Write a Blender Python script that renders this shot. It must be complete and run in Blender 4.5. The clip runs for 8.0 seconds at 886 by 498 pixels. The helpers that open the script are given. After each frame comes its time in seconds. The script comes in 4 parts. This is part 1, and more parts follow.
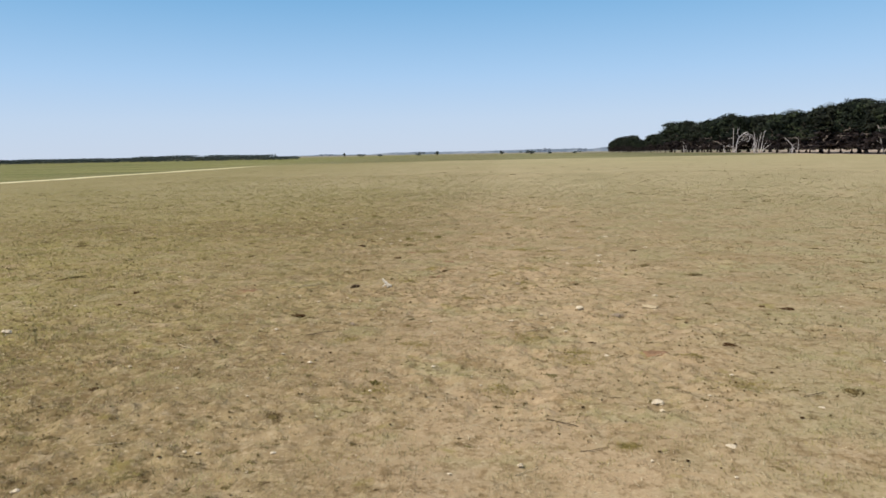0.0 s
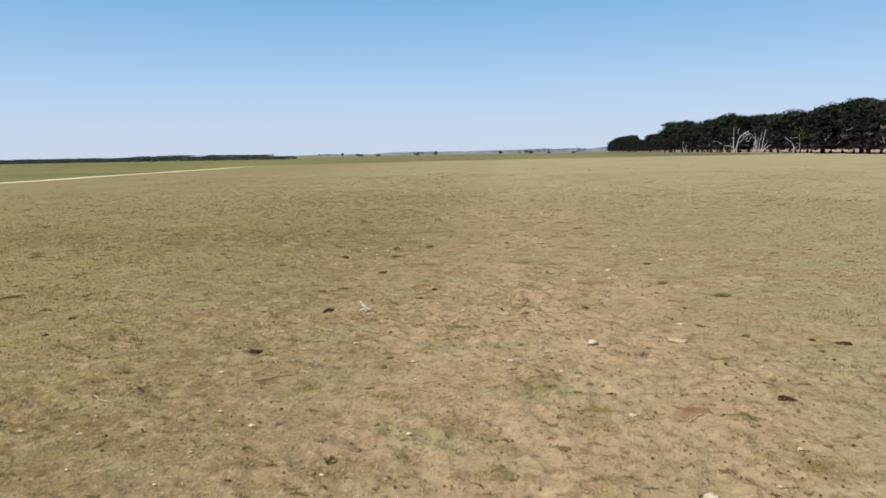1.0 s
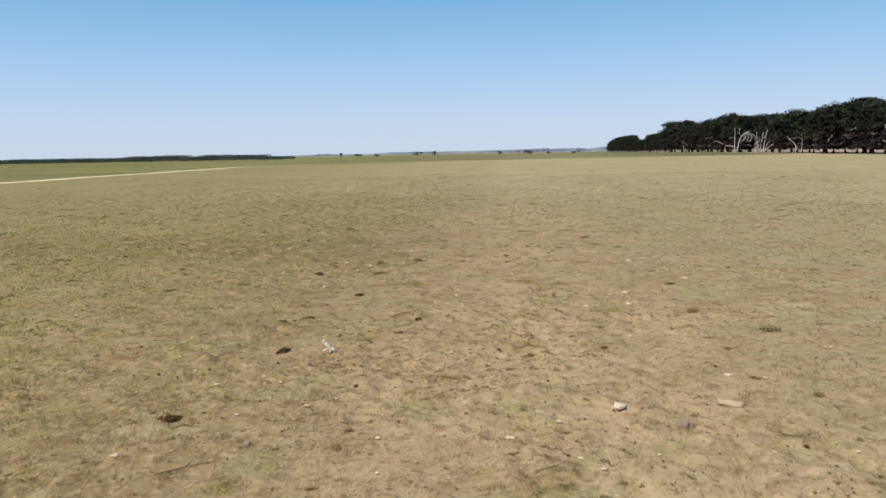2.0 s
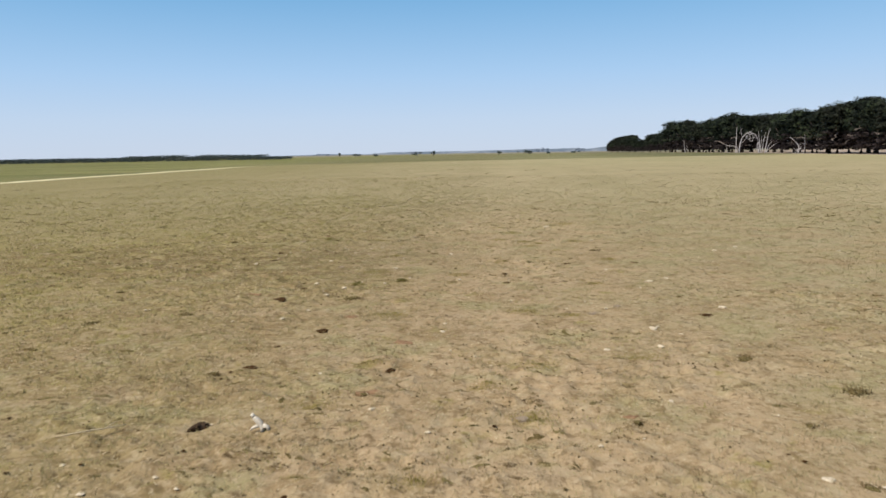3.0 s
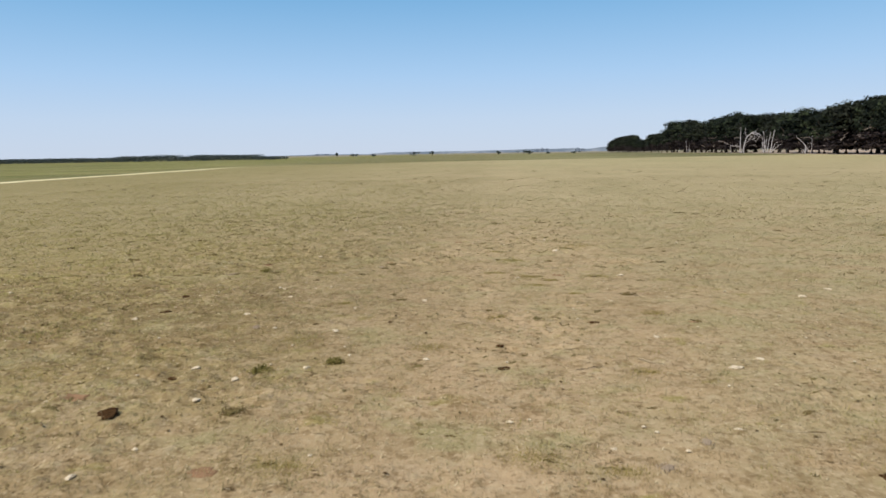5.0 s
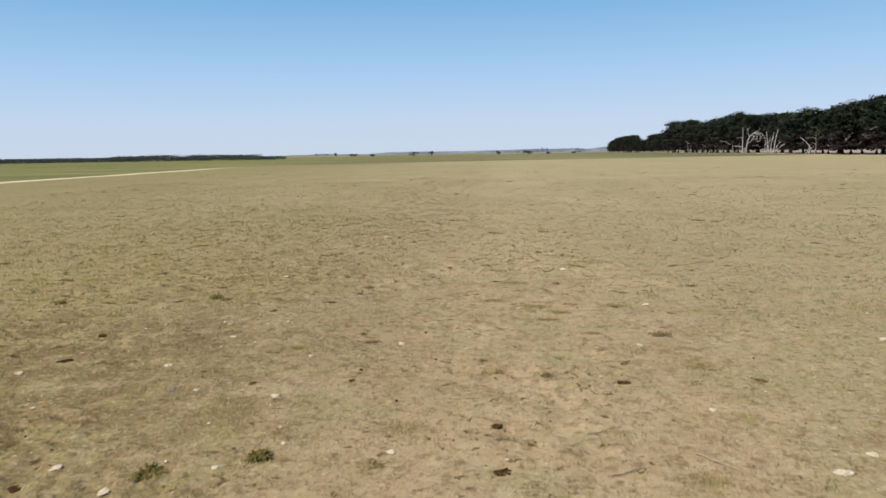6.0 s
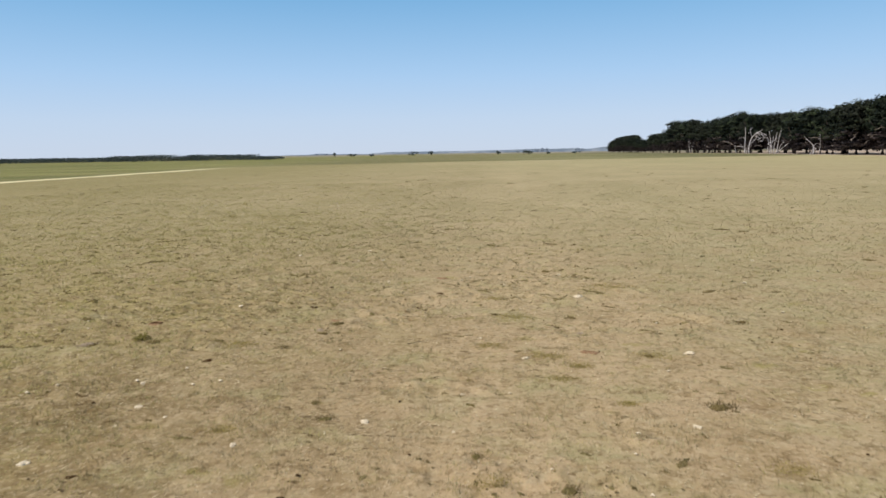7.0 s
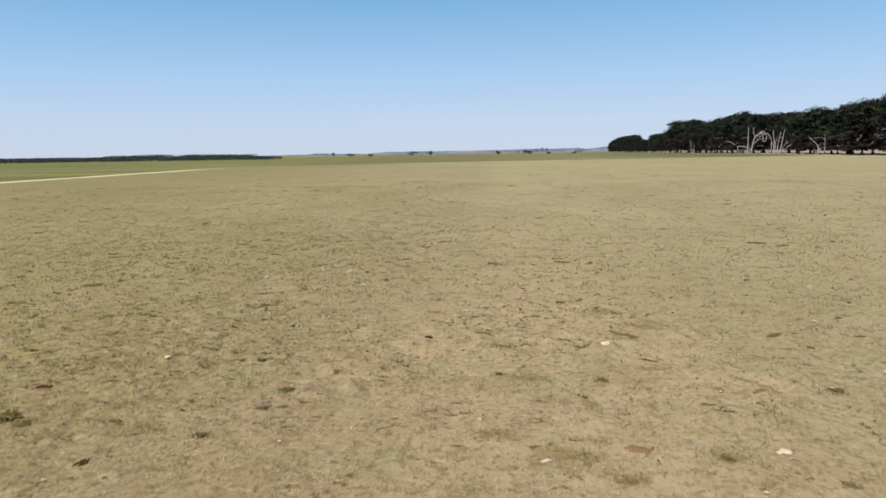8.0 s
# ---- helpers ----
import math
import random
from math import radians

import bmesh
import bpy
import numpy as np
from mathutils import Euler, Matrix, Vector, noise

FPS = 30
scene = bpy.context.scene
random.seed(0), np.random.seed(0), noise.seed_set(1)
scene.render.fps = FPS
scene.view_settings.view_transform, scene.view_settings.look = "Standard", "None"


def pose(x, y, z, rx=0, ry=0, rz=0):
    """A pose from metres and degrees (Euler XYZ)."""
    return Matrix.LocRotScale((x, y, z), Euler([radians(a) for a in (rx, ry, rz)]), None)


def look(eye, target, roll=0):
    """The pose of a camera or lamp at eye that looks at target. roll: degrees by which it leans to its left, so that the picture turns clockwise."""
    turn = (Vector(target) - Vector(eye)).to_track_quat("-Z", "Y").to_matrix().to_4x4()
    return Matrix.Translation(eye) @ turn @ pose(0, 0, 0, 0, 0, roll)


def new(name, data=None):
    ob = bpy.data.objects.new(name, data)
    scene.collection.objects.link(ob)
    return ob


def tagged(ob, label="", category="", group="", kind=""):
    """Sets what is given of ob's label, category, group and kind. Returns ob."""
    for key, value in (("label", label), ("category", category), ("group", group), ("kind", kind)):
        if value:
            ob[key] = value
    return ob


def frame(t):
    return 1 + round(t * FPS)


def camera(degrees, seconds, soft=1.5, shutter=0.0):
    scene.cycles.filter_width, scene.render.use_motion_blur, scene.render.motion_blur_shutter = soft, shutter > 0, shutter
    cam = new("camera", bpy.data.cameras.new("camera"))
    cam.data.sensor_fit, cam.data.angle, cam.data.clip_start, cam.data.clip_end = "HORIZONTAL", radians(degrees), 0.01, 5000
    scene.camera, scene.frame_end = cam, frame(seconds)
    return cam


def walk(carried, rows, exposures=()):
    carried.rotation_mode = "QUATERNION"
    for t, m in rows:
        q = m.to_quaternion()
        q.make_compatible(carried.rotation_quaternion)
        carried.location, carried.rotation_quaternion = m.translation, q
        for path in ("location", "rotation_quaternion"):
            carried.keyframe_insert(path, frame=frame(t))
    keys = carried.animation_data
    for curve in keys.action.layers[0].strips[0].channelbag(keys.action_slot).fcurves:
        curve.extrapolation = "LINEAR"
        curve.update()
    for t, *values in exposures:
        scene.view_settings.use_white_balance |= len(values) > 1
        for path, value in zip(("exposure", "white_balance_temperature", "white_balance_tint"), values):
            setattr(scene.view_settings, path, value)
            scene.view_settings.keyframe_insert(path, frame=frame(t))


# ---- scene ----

from itertools import product

# ---------------------------------------------------------------- camera
cam = camera(66.0, 8.0, soft=1.6, shutter=0.25)
PATH = [
    (0, -0.002, 0.024, 3.705, 81.823, 0.988, 5.180),
    (0.5, 0.008, 1.327, 3.724, 81.814, 0.989, 5.134),
    (1, 0.016, 2.770, 3.740, 81.807, 0.988, 5.095),
    (1.5, 0.025, 4.341, 3.751, 81.803, 0.986, 5.061),
    (3, 0.068, 9.639, 3.774, 81.796, 0.972, 4.993),
    (3.5, 0.089, 11.532, 3.780, 81.796, 0.965, 4.978),
    (4, 0.112, 13.455, 3.787, 81.795, 0.956, 4.967),
    (4.5, 0.136, 15.391, 3.795, 81.795, 0.947, 4.957),
    (6, 0.180, 21.188, 3.835, 81.791, 0.910, 4.938),
    (6.5, 0.173, 23.121, 3.856, 81.788, 0.895, 4.933),
    (7, 0.147, 25.081, 3.882, 81.783, 0.879, 4.927),
    (7.5, 0.097, 27.100, 3.915, 81.776, 0.862, 4.919),
    (8, 0.015, 29.223, 3.954, 81.767, 0.843, 4.910),
]
EXPOSURE = 0.08
walk(cam, [(r[0], pose(*r[1:])) for r in PATH], exposures=[(0, EXPOSURE), (8, EXPOSURE)])

# ---------------------------------------------------------------- sky and sun
SUN_EL, SUN_TO = radians(53), Vector((-0.80, -0.60, 0)).normalized()
SUN_TO = Vector((SUN_TO.x * math.cos(SUN_EL), SUN_TO.y * math.cos(SUN_EL), math.sin(SUN_EL)))
world = bpy.data.worlds.new("sky")
scene.world = world
world.use_nodes = True
wt = world.node_tree
sky = wt.nodes.new("ShaderNodeTexSky")
sky.sky_type, sky.sun_disc = "NISHITA", False
sky.sun_elevation, sky.sun_rotation = SUN_EL, math.atan2(SUN_TO.x, SUN_TO.y)
sky.altitude, sky.air_density, sky.dust_density, sky.ozone_density = 0, 1.0, 0.3, 3.0
# blue summer haze all round the horizon, passing into the clear sky overhead
SKY_STRENGTH = 0.08
HAZE = ((0.0, (0.565, 0.66, 0.815)), (0.045, (0.518, 0.65, 0.84)), (0.11, (0.383, 0.592, 0.86)), (0.21, (0.205, 0.487, 0.82)), (0.5, (0.075, 0.23, 0.50)))
up = wt.nodes.new("ShaderNodeSeparateXYZ")
wt.links.new(wt.nodes.new("ShaderNodeTexCoord").outputs["Generated"], up.inputs[0])
ramp = wt.nodes.new("ShaderNodeValToRGB")
while len(ramp.color_ramp.elements) < len(HAZE):
    ramp.color_ramp.elements.new(0.5)
for stop, (at, c) in zip(ramp.color_ramp.elements, HAZE):
    stop.position, stop.color = at, (*c, 1)
wt.links.new(up.outputs[2], ramp.inputs[0])
haze = wt.nodes.new("ShaderNodeVectorMath")
haze.operation = "SCALE"
haze.inputs["Scale"].default_value = 1 / SKY_STRENGTH
wt.links.new(ramp.outputs[0], haze.inputs[0])
clear = wt.nodes.new("ShaderNodeMapRange")
clear.inputs["From Min"].default_value, clear.inputs["From Max"].default_value = 0.1, 0.6
clear.inputs["To Min"].default_value, clear.inputs["To Max"].default_value = 0.1, 1.0
wt.links.new(up.outputs[2], clear.inputs["Value"])
both = wt.nodes.new("ShaderNodeMix")
both.data_type = "RGBA"
wt.links.new(clear.outputs[0], both.inputs[0])
wt.links.new(haze.outputs[0], both.inputs[6])
wt.links.new(sky.outputs[0], both.inputs[7])
wt.links.new(both.outputs[2], wt.nodes["Background"].inputs[0])
wt.nodes["Background"].inputs[1].default_value = SKY_STRENGTH
sun = new("sun", bpy.data.lights.new("sun", "SUN"))
sun.data.energy, sun.data.angle, sun.data.color = 4.88, radians(0.5), (1.0, 0.92, 0.80)
sun.matrix_world = look((0, 0, 60), Vector((0, 0, 60)) - SUN_TO)


# ---------------------------------------------------------------- materials
class Mat:
    """A small node-material builder."""

    def __init__(self, name, rough=0.9, spec=0.2):
        self.m = bpy.data.materials.new(name)
        self.m.use_nodes = True
        self.t = self.m.node_tree
        self.p = self.t.nodes["Principled BSDF"]
        self.p.inputs["Roughness"].default_value = rough
        self.p.inputs["Specular IOR Level"].default_value = spec
        self.where = self.t.nodes.new("ShaderNodeNewGeometry")

    def put(self, socket, value):
        if isinstance(value, bpy.types.NodeSocket):
            self.t.links.new(value, socket)
        elif isinstance(value, tuple) and len(value) == 3 and socket.type == "RGBA":
            socket.default_value = (*value, 1)
        else:
            socket.default_value = value

    def noise(self, scale, detail=4, rough=0.55, stretch=(1, 1, 1), local=False):
        n = self.t.nodes.new("ShaderNodeTexNoise")
        n.inputs["Scale"].default_value, n.inputs["Detail"].default_value, n.inputs["Roughness"].default_value = scale, detail, rough
        if local:
            src = self.t.nodes.new("ShaderNodeTexCoord").outputs["Object"]
        else:
            src = self.where.outputs["Position"]
        mul = self.t.nodes.new("ShaderNodeVectorMath")
        mul.operation = "MULTIPLY"
        self.t.links.new(src, mul.inputs[0])
        mul.inputs[1].default_value = stretch
        self.t.links.new(mul.outputs[0], n.inputs["Vector"])
        return n.outputs["Fac"]

    def ramp(self, fac, lo, hi):
        r = self.t.nodes.new("ShaderNodeMapRange")
        r.interpolation_type = "SMOOTHSTEP"
        self.put(r.inputs["Value"], fac)
        r.inputs["From Min"].default_value, r.inputs["From Max"].default_value = lo, hi
        return r.outputs[0]

    def mix(self, fac, a, b, blend="MIX"):
        n = self.t.nodes.new("ShaderNodeMix")
        n.data_type, n.blend_type = "RGBA", blend
        self.put(n.inputs[0], fac)
        self.put(n.inputs[6], a)
        self.put(n.inputs[7], b)
        return n.outputs[2]

    def math(self, op, a, b=0.0, c=0.0):
        n = self.t.nodes.new("ShaderNodeMath")
        n.operation = op
        for i, v in enumerate((a, b, c)):
            self.put(n.inputs[i], v)
        return n.outputs[0]

    def axis(self, which):
        n = self.t.nodes.new("ShaderNodeSeparateXYZ")
        self.t.links.new(self.where.outputs["Position"], n.inputs[0])
        return n.outputs[which]

    def island(self):
        return self.where.outputs["Random Per Island"]

    def own(self):
        return self.t.nodes.new("ShaderNodeObjectInfo").outputs["Random"]

    def colour(self, c):
        self.put(self.p.inputs["Base Color"], c)
        return self

    def bump(self, height, strength=0.5, distance=0.02):
        b = self.t.nodes.new("ShaderNodeBump")
        b.inputs["Strength"].default_value, b.inputs["Distance"].default_value = strength, distance
        self.put(b.inputs["Height"], height)
        self.t.links.new(b.outputs[0], self.p.inputs["Normal"])
        return self

    def rounded(self, share):
        """Turns the shading of narrow curled blades part of the way upwards."""
        n = self.t.nodes.new("ShaderNodeMix")
        n.data_type = "VECTOR"
        n.inputs[0].default_value = share
        self.t.links.new(self.where.outputs["Normal"], n.inputs[4])
        n.inputs[5].default_value = (0, 0, 1)
        one = self.t.nodes.new("ShaderNodeVectorMath")
        one.operation = "NORMALIZE"
        self.t.links.new(n.outputs[1], one.inputs[0])
        self.t.links.new(one.outputs[0], self.p.inputs["Normal"])
        return self

    def thin(self, colour, share):
        """Lets part of the light through, as blades and needles do."""
        tr = self.t.nodes.new("ShaderNodeBsdfTranslucent")
        self.put(tr.inputs[0], colour)
        mx = self.t.nodes.new("ShaderNodeMixShader")
        mx.inputs[0].default_value = share
        self.t.links.new(self.p.outputs[0], mx.inputs[1])
        self.t.links.new(tr.outputs[0], mx.inputs[2])
        self.t.links.new(mx.outputs[0], self.t.nodes["Material Output"].inputs[0])
        return self


FIELD_W, FIELD_E = -76.5, 175.0     # western and eastern edges of the grazed field


def within_field(k, x, y, wob):
    """1 on the grazed field, 0 on the meadows round it; the northern edge bends towards the western corner."""
    north = k.math("MINIMUM", k.math("MULTIPLY_ADD", x, 0.75, 276.7), k.math("MULTIPLY_ADD", x, 0.29, 267.1))
    inside = k.ramp(k.math("SUBTRACT", k.math("ADD", north, k.math("MULTIPLY", wob, 0.3)), y), -3.0, 3.0)
    inside = k.math("MULTIPLY", inside, k.ramp(k.math("ADD", x, k.math("MULTIPLY", wob, 0.08)), FIELD_W - 0.4, FIELD_W + 0.4))
    return k.math("MULTIPLY", inside, k.math("SUBTRACT", 1.0, k.ramp(k.math("ADD", x, wob), FIELD_E - 3, FIELD_E + 3)))


def pasture_colour(k):
    """Colours of the grazed field and the greener meadows round it, by place."""
    x, y = k.axis(0), k.axis(1)
    wob = k.math("MULTIPLY", k.math("SUBTRACT", k.noise(0.11, 4, 0.62), 0.5), 22.0)

    def patch(c, to, scale, lo, hi, share, stretch=(1, 1, 1)):
        return k.mix(k.math("MULTIPLY", k.ramp(k.noise(scale, 4, 0.6, stretch), lo, hi), share), c, to)

    straw, thatch, olive = (0.315, 0.247, 0.137), (0.28, 0.207, 0.117), (0.235, 0.214, 0.066)
    c = k.mix(k.ramp(k.noise(0.42, 5, 0.6), 0.38, 0.66), thatch, straw)
    # olive to the west, worn and pinkish down the middle, grey-green to the east
    west = k.math("SUBTRACT", 1.0, k.ramp(k.math("ADD", x, wob), -16.0, -1.0))
    c = k.mix(k.math("MULTIPLY", west, k.math("MULTIPLY_ADD", k.ramp(k.noise(0.6, 4, 0.6), 0.3, 0.7), 0.5, 0.4)), c, olive)
    worn = k.math("ABSOLUTE", k.math("SUBTRACT", k.math("ADD", x, k.math("MULTIPLY", wob, 0.5)), 0.6))
    worn = k.math("SUBTRACT", 1.0, k.ramp(worn, 1.0, 7.0))
    c = k.mix(k.math("MULTIPLY", worn, k.math("MULTIPLY", k.ramp(k.noise(0.75, 5, 0.62), 0.30, 0.60), 0.8)), c, (0.405, 0.302, 0.186))
    east = k.ramp(k.math("ADD", x, k.math("MULTIPLY", wob, 0.6)), 0.0, 9.0)
    c = k.mix(k.math("MULTIPLY", east, k.math("MULTIPLY", k.ramp(k.noise(0.5, 4, 0.6), 0.36, 0.6), 0.7)), c, (0.291, 0.266, 0.153))
    c = patch(c, (0.283, 0.254, 0.131), 0.6, 0.52, 0.66, 0.8, (0.8, 1, 1))
    c = patch(c, (0.226, 0.196, 0.0604), 1.15, 0.60, 0.70, 0.8, (0.8, 1, 1))
    c = patch(c, (0.37, 0.285, 0.182), 0.9, 0.54, 0.68, 0.6, (0.8, 1, 1))
    c = patch(c, (0.226, 0.158, 0.0817), 0.72, 0.55, 0.70, 0.75, (1, 0.8, 1))
    c = patch(c, (0.385, 0.323, 0.206), 2.9, 0.53, 0.72, 0.6)
    c = patch(c, (0.172, 0.12, 0.058), 3.2, 0.52, 0.66, 0.6)
    c = patch(c, (0.40, 0.325, 0.205), 4.6, 0.54, 0.66, 0.5)
    trodden = k.ramp(k.noise(0.45, 5, 0.65, (1, 0.7, 1)), 0.46, 0.62)
    c = k.mix(k.math("MULTIPLY", k.math("MULTIPLY", west, trodden), 0.18), c, (0.135, 0.09, 0.038))
    # further off the thin green growth between the straw shows more evenly
    far = k.mix(k.ramp(k.noise(0.13, 5, 0.62, (1, 0.6, 1)), 0.34, 0.66), (0.297, 0.266, 0.147), (0.385, 0.33, 0.198))
    c = k.mix(k.math("MULTIPLY", k.ramp(k.math("ADD", y, wob), 20.0, 78.0), 0.8), c, far)
    c = k.mix(k.math("MULTIPLY", k.ramp(y, 95.0, 230.0), 0.7), c, k.mix(k.ramp(k.noise(0.03, 4, 0.6), 0.38, 0.62), (0.302, 0.286, 0.150), (0.36, 0.327, 0.182)))
    # darker far west: olive growth, with its shaded sides put into the colour
    west = k.math("SUBTRACT", 1.0, k.ramp(k.math("ADD", x, k.math("MULTIPLY", wob, 1.5)), -58.0, -12.0))
    c = k.mix(k.math("MULTIPLY", west, 0.55), c, (0.19, 0.178, 0.066))
    green = k.mix(k.ramp(k.noise(0.03, 5, 0.62, (0.5, 1.6, 1)), 0.38, 0.62), (0.112, 0.138, 0.046), (0.20, 0.212, 0.076))
    green = k.mix(k.math("MULTIPLY", k.ramp(x, -110.0, -50.0), 0.75), green, k.mix(k.ramp(k.noise(0.02, 4, 0.6, (0.4, 1.5, 1)), 0.40, 0.62), (0.125, 0.135, 0.062), (0.205, 0.198, 0.108)))
    green = k.mix(k.math("MULTIPLY", k.ramp(x, 40.0, 95.0), 0.7), green, (0.098, 0.108, 0.05))
    # far fields paled by distance haze put into the colour, and bare litter under the row of trees
    pale = k.math("MULTIPLY", k.ramp(y, 720.0, 900.0), k.ramp(k.noise(0.006, 3, 0.5, (0.5, 1, 1)), 0.40, 0.55))
    green = k.mix(pale, green, (0.25, 0.235, 0.20))
    # the litter's pale tone also carries the sunlit gaps between the trunks
    litter = k.math("MULTIPLY", k.ramp(k.math("ADD", x, k.math("MULTIPLY", wob, 0.3)), 122.0, 126.0), k.math("SUBTRACT", 1.0, k.ramp(y, 640.0, 720.0)))
    c = k.mix(within_field(k, x, y, wob), green, c)
    return k.mix(litter, c, k.mix(k.ramp(k.noise(0.25, 4, 0.6), 0.35, 0.65), (0.29, 0.235, 0.19), (0.40, 0.335, 0.28)))


def make_ground():
    k = Mat("grazed_pasture", 0.95, 0.04)
    c = pasture_colour(k)
    # trodden earth shows between the growth in the west
    wob = k.math("MULTIPLY", k.math("SUBTRACT", k.noise(0.3, 4, 0.6), 0.5), 9.0)
    earth = k.math("MULTIPLY", k.ramp(k.math("ADD", k.axis(0), wob), 1.0, -7.0), k.ramp(k.noise(1.5, 5, 0.65), 0.36, 0.60))
    # more earth in two bands, placed to fit the camera's near view
    near_view_bands = k.math("MULTIPLY", k.ramp(k.math("ADD", k.axis(1), wob), 27.0, 32.0), k.ramp(k.math("ADD", k.axis(1), wob), 39.0, 34.0))
    near_view_bands = k.math("ADD", near_view_bands, k.math("MULTIPLY", k.ramp(k.math("ADD", k.axis(1), wob), 17.0, 11.0), 0.8))
    earth = k.math("MULTIPLY", earth, k.math("MULTIPLY_ADD", near_view_bands, 0.6, 0.2))
    c = k.mix(k.math("MULTIPLY", earth, 0.9), c, k.mix(k.noise(5, 3), (0.08, 0.054, 0.022), (0.165, 0.12, 0.052)))
    fine = k.noise(38, 5, 0.7)
    mid = k.noise(9, 5, 0.65, (1, 0.8, 1))
    c = k.mix(k.math("MULTIPLY", k.ramp(fine, 0.44, 0.70), 0.35), c, (0.20, 0.13, 0.065))
    c = k.mix(k.math("MULTIPLY", k.ramp(mid, 0.52, 0.64), 0.6), c, (0.155, 0.103, 0.052))
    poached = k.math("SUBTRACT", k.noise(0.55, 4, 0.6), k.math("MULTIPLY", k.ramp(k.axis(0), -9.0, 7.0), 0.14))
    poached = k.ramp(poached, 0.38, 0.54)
    # dark specks: soil gaps and the shadows between lumps, put into the colour
    dark_gap = k.ramp(k.noise(6.5, 4, 0.62, (0.7, 1.15, 1)), 0.59, 0.65)
    c = k.mix(k.math("MULTIPLY", k.math("MULTIPLY", dark_gap, poached), 0.85), c, (0.07, 0.045, 0.02))
    dark_gap = k.ramp(k.noise(4.3, 4, 0.6, (0.8, 1.1, 1)), 0.68, 0.72)
    c = k.mix(k.math("MULTIPLY", dark_gap, 0.65), c, (0.11, 0.075, 0.04))
    mat = k.ramp(k.noise(12, 4, 0.6, (0.8, 1.0, 1)), 0.53, 0.64)
    c = k.mix(k.math("MULTIPLY", mat, 0.35), c, (0.47, 0.38, 0.25))
    fleck = k.ramp(k.noise(19, 3, 0.6), 0.66, 0.72)
    c = k.mix(k.math("MULTIPLY", fleck, 0.6), c, (0.60, 0.52, 0.38))
    # a pale track along the western edge, ending at the field's corner
    x, y = k.axis(0), k.axis(1)
    wob = k.math("MULTIPLY", k.math("SUBTRACT", k.noise(0.05, 4), 0.5), 3.6)
    tx = k.math("ABSOLUTE", k.math("SUBTRACT", k.math("ADD", x, wob), FIELD_W - 0.6))
    tr = k.math("MULTIPLY", k.math("SUBTRACT", 1.0, k.ramp(tx, 1.2, 2.4)), k.math("SUBTRACT", 1.0, k.ramp(y, 185.0, 225.0)))
    c = k.mix(k.math("MULTIPLY", tr, k.ramp(k.noise(0.35, 3, 0.6), 0.2, 0.5)), c, k.mix(k.noise(0.7, 4), (0.70, 0.64, 0.42), (0.56, 0.51, 0.31)))
    clods = k.math("MULTIPLY", k.math("MULTIPLY_ADD", poached, 2.0, 0.15), k.noise(11, 4, 0.6))
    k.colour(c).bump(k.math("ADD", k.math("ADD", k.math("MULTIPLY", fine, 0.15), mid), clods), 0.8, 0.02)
    return k.m


def make_blades():
    """Short grass: straw and olive blades, more olive where the sward is greener."""
    k = Mat("dry_grass_blades", 0.9, 0.03)
    base = pasture_colour(k)
    growth = k.ramp(k.noise(0.5, 4, 0.6), 0.38, 0.64)
    r = k.island()
    # sunlit upper side of the dry growth put into a brighter colour, with fresher blades among it
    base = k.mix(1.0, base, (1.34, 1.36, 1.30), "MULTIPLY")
    share = k.math("MULTIPLY_ADD", k.ramp(k.axis(0), 2.0, -7.0), 0.26, 0.18)
    c = k.mix(k.math("MULTIPLY_ADD", growth, 0.5, share), base, k.mix(k.ramp(k.axis(0), -1.5, -11.0), (0.415, 0.405, 0.208), (0.40, 0.392, 0.138)))
    c = k.mix(k.math("MULTIPLY", k.ramp(r, 0.55, 1.0), 0.5), c, (0.60, 0.51, 0.325))
    # darker brown clumps, closer together in the west
    west = k.ramp(k.axis(0), 3.0, -5.0)
    clump = k.math("MULTIPLY_ADD", west, 0.05, k.noise(3.2, 4, 0.6))
    c = k.mix(k.math("MULTIPLY", k.ramp(clump, 0.52, 0.64), 0.68), c, (0.2, 0.146, 0.068))
    clump = k.math("MULTIPLY_ADD", west, 0.06, k.noise(1.1, 4, 0.6))
    c = k.mix(k.math("MULTIPLY", k.ramp(clump, 0.53, 0.67), 0.22), c, (0.235, 0.185, 0.08))
    c = k.mix(k.math("MULTIPLY", k.ramp(k.noise(4.6, 4, 0.6), 0.54, 0.66), 0.5), c, (0.56, 0.475, 0.31))
    c = k.mix(k.math("MULTIPLY", k.ramp(r, 0.22, 0.0), 0.22), c, (0.20, 0.14, 0.068))
    k.colour(c).rounded(0.9).thin(c, 0.4)
    return k.m


def make_tuft(name, a, b, tip):
    k = Mat(name, 0.9, 0.03)
    c = k.mix(k.island(), a, b)
    c = k.mix(k.ramp(k.island(), 0.82, 1.0), c, tip)
    c = k.mix(k.math("MULTIPLY", k.own(), 0.4), c, b)
    k.colour(c).rounded(0.82).thin(c, 0.35)
    return k.m


def make_mottled(name, a, b, rough=0.9, scale=14, bump=0.6, spec=0.2):
    k = Mat(name, rough, spec)
    c = k.mix(k.ramp(k.noise(scale, 5, 0.65, local=True), 0.3, 0.7), a, b)
    c = k.mix(k.math("MULTIPLY", k.own(), 0.35), c, b)
    k.colour(c).bump(k.noise(scale * 3, 4, local=True), bump, 0.01)
    return k.m


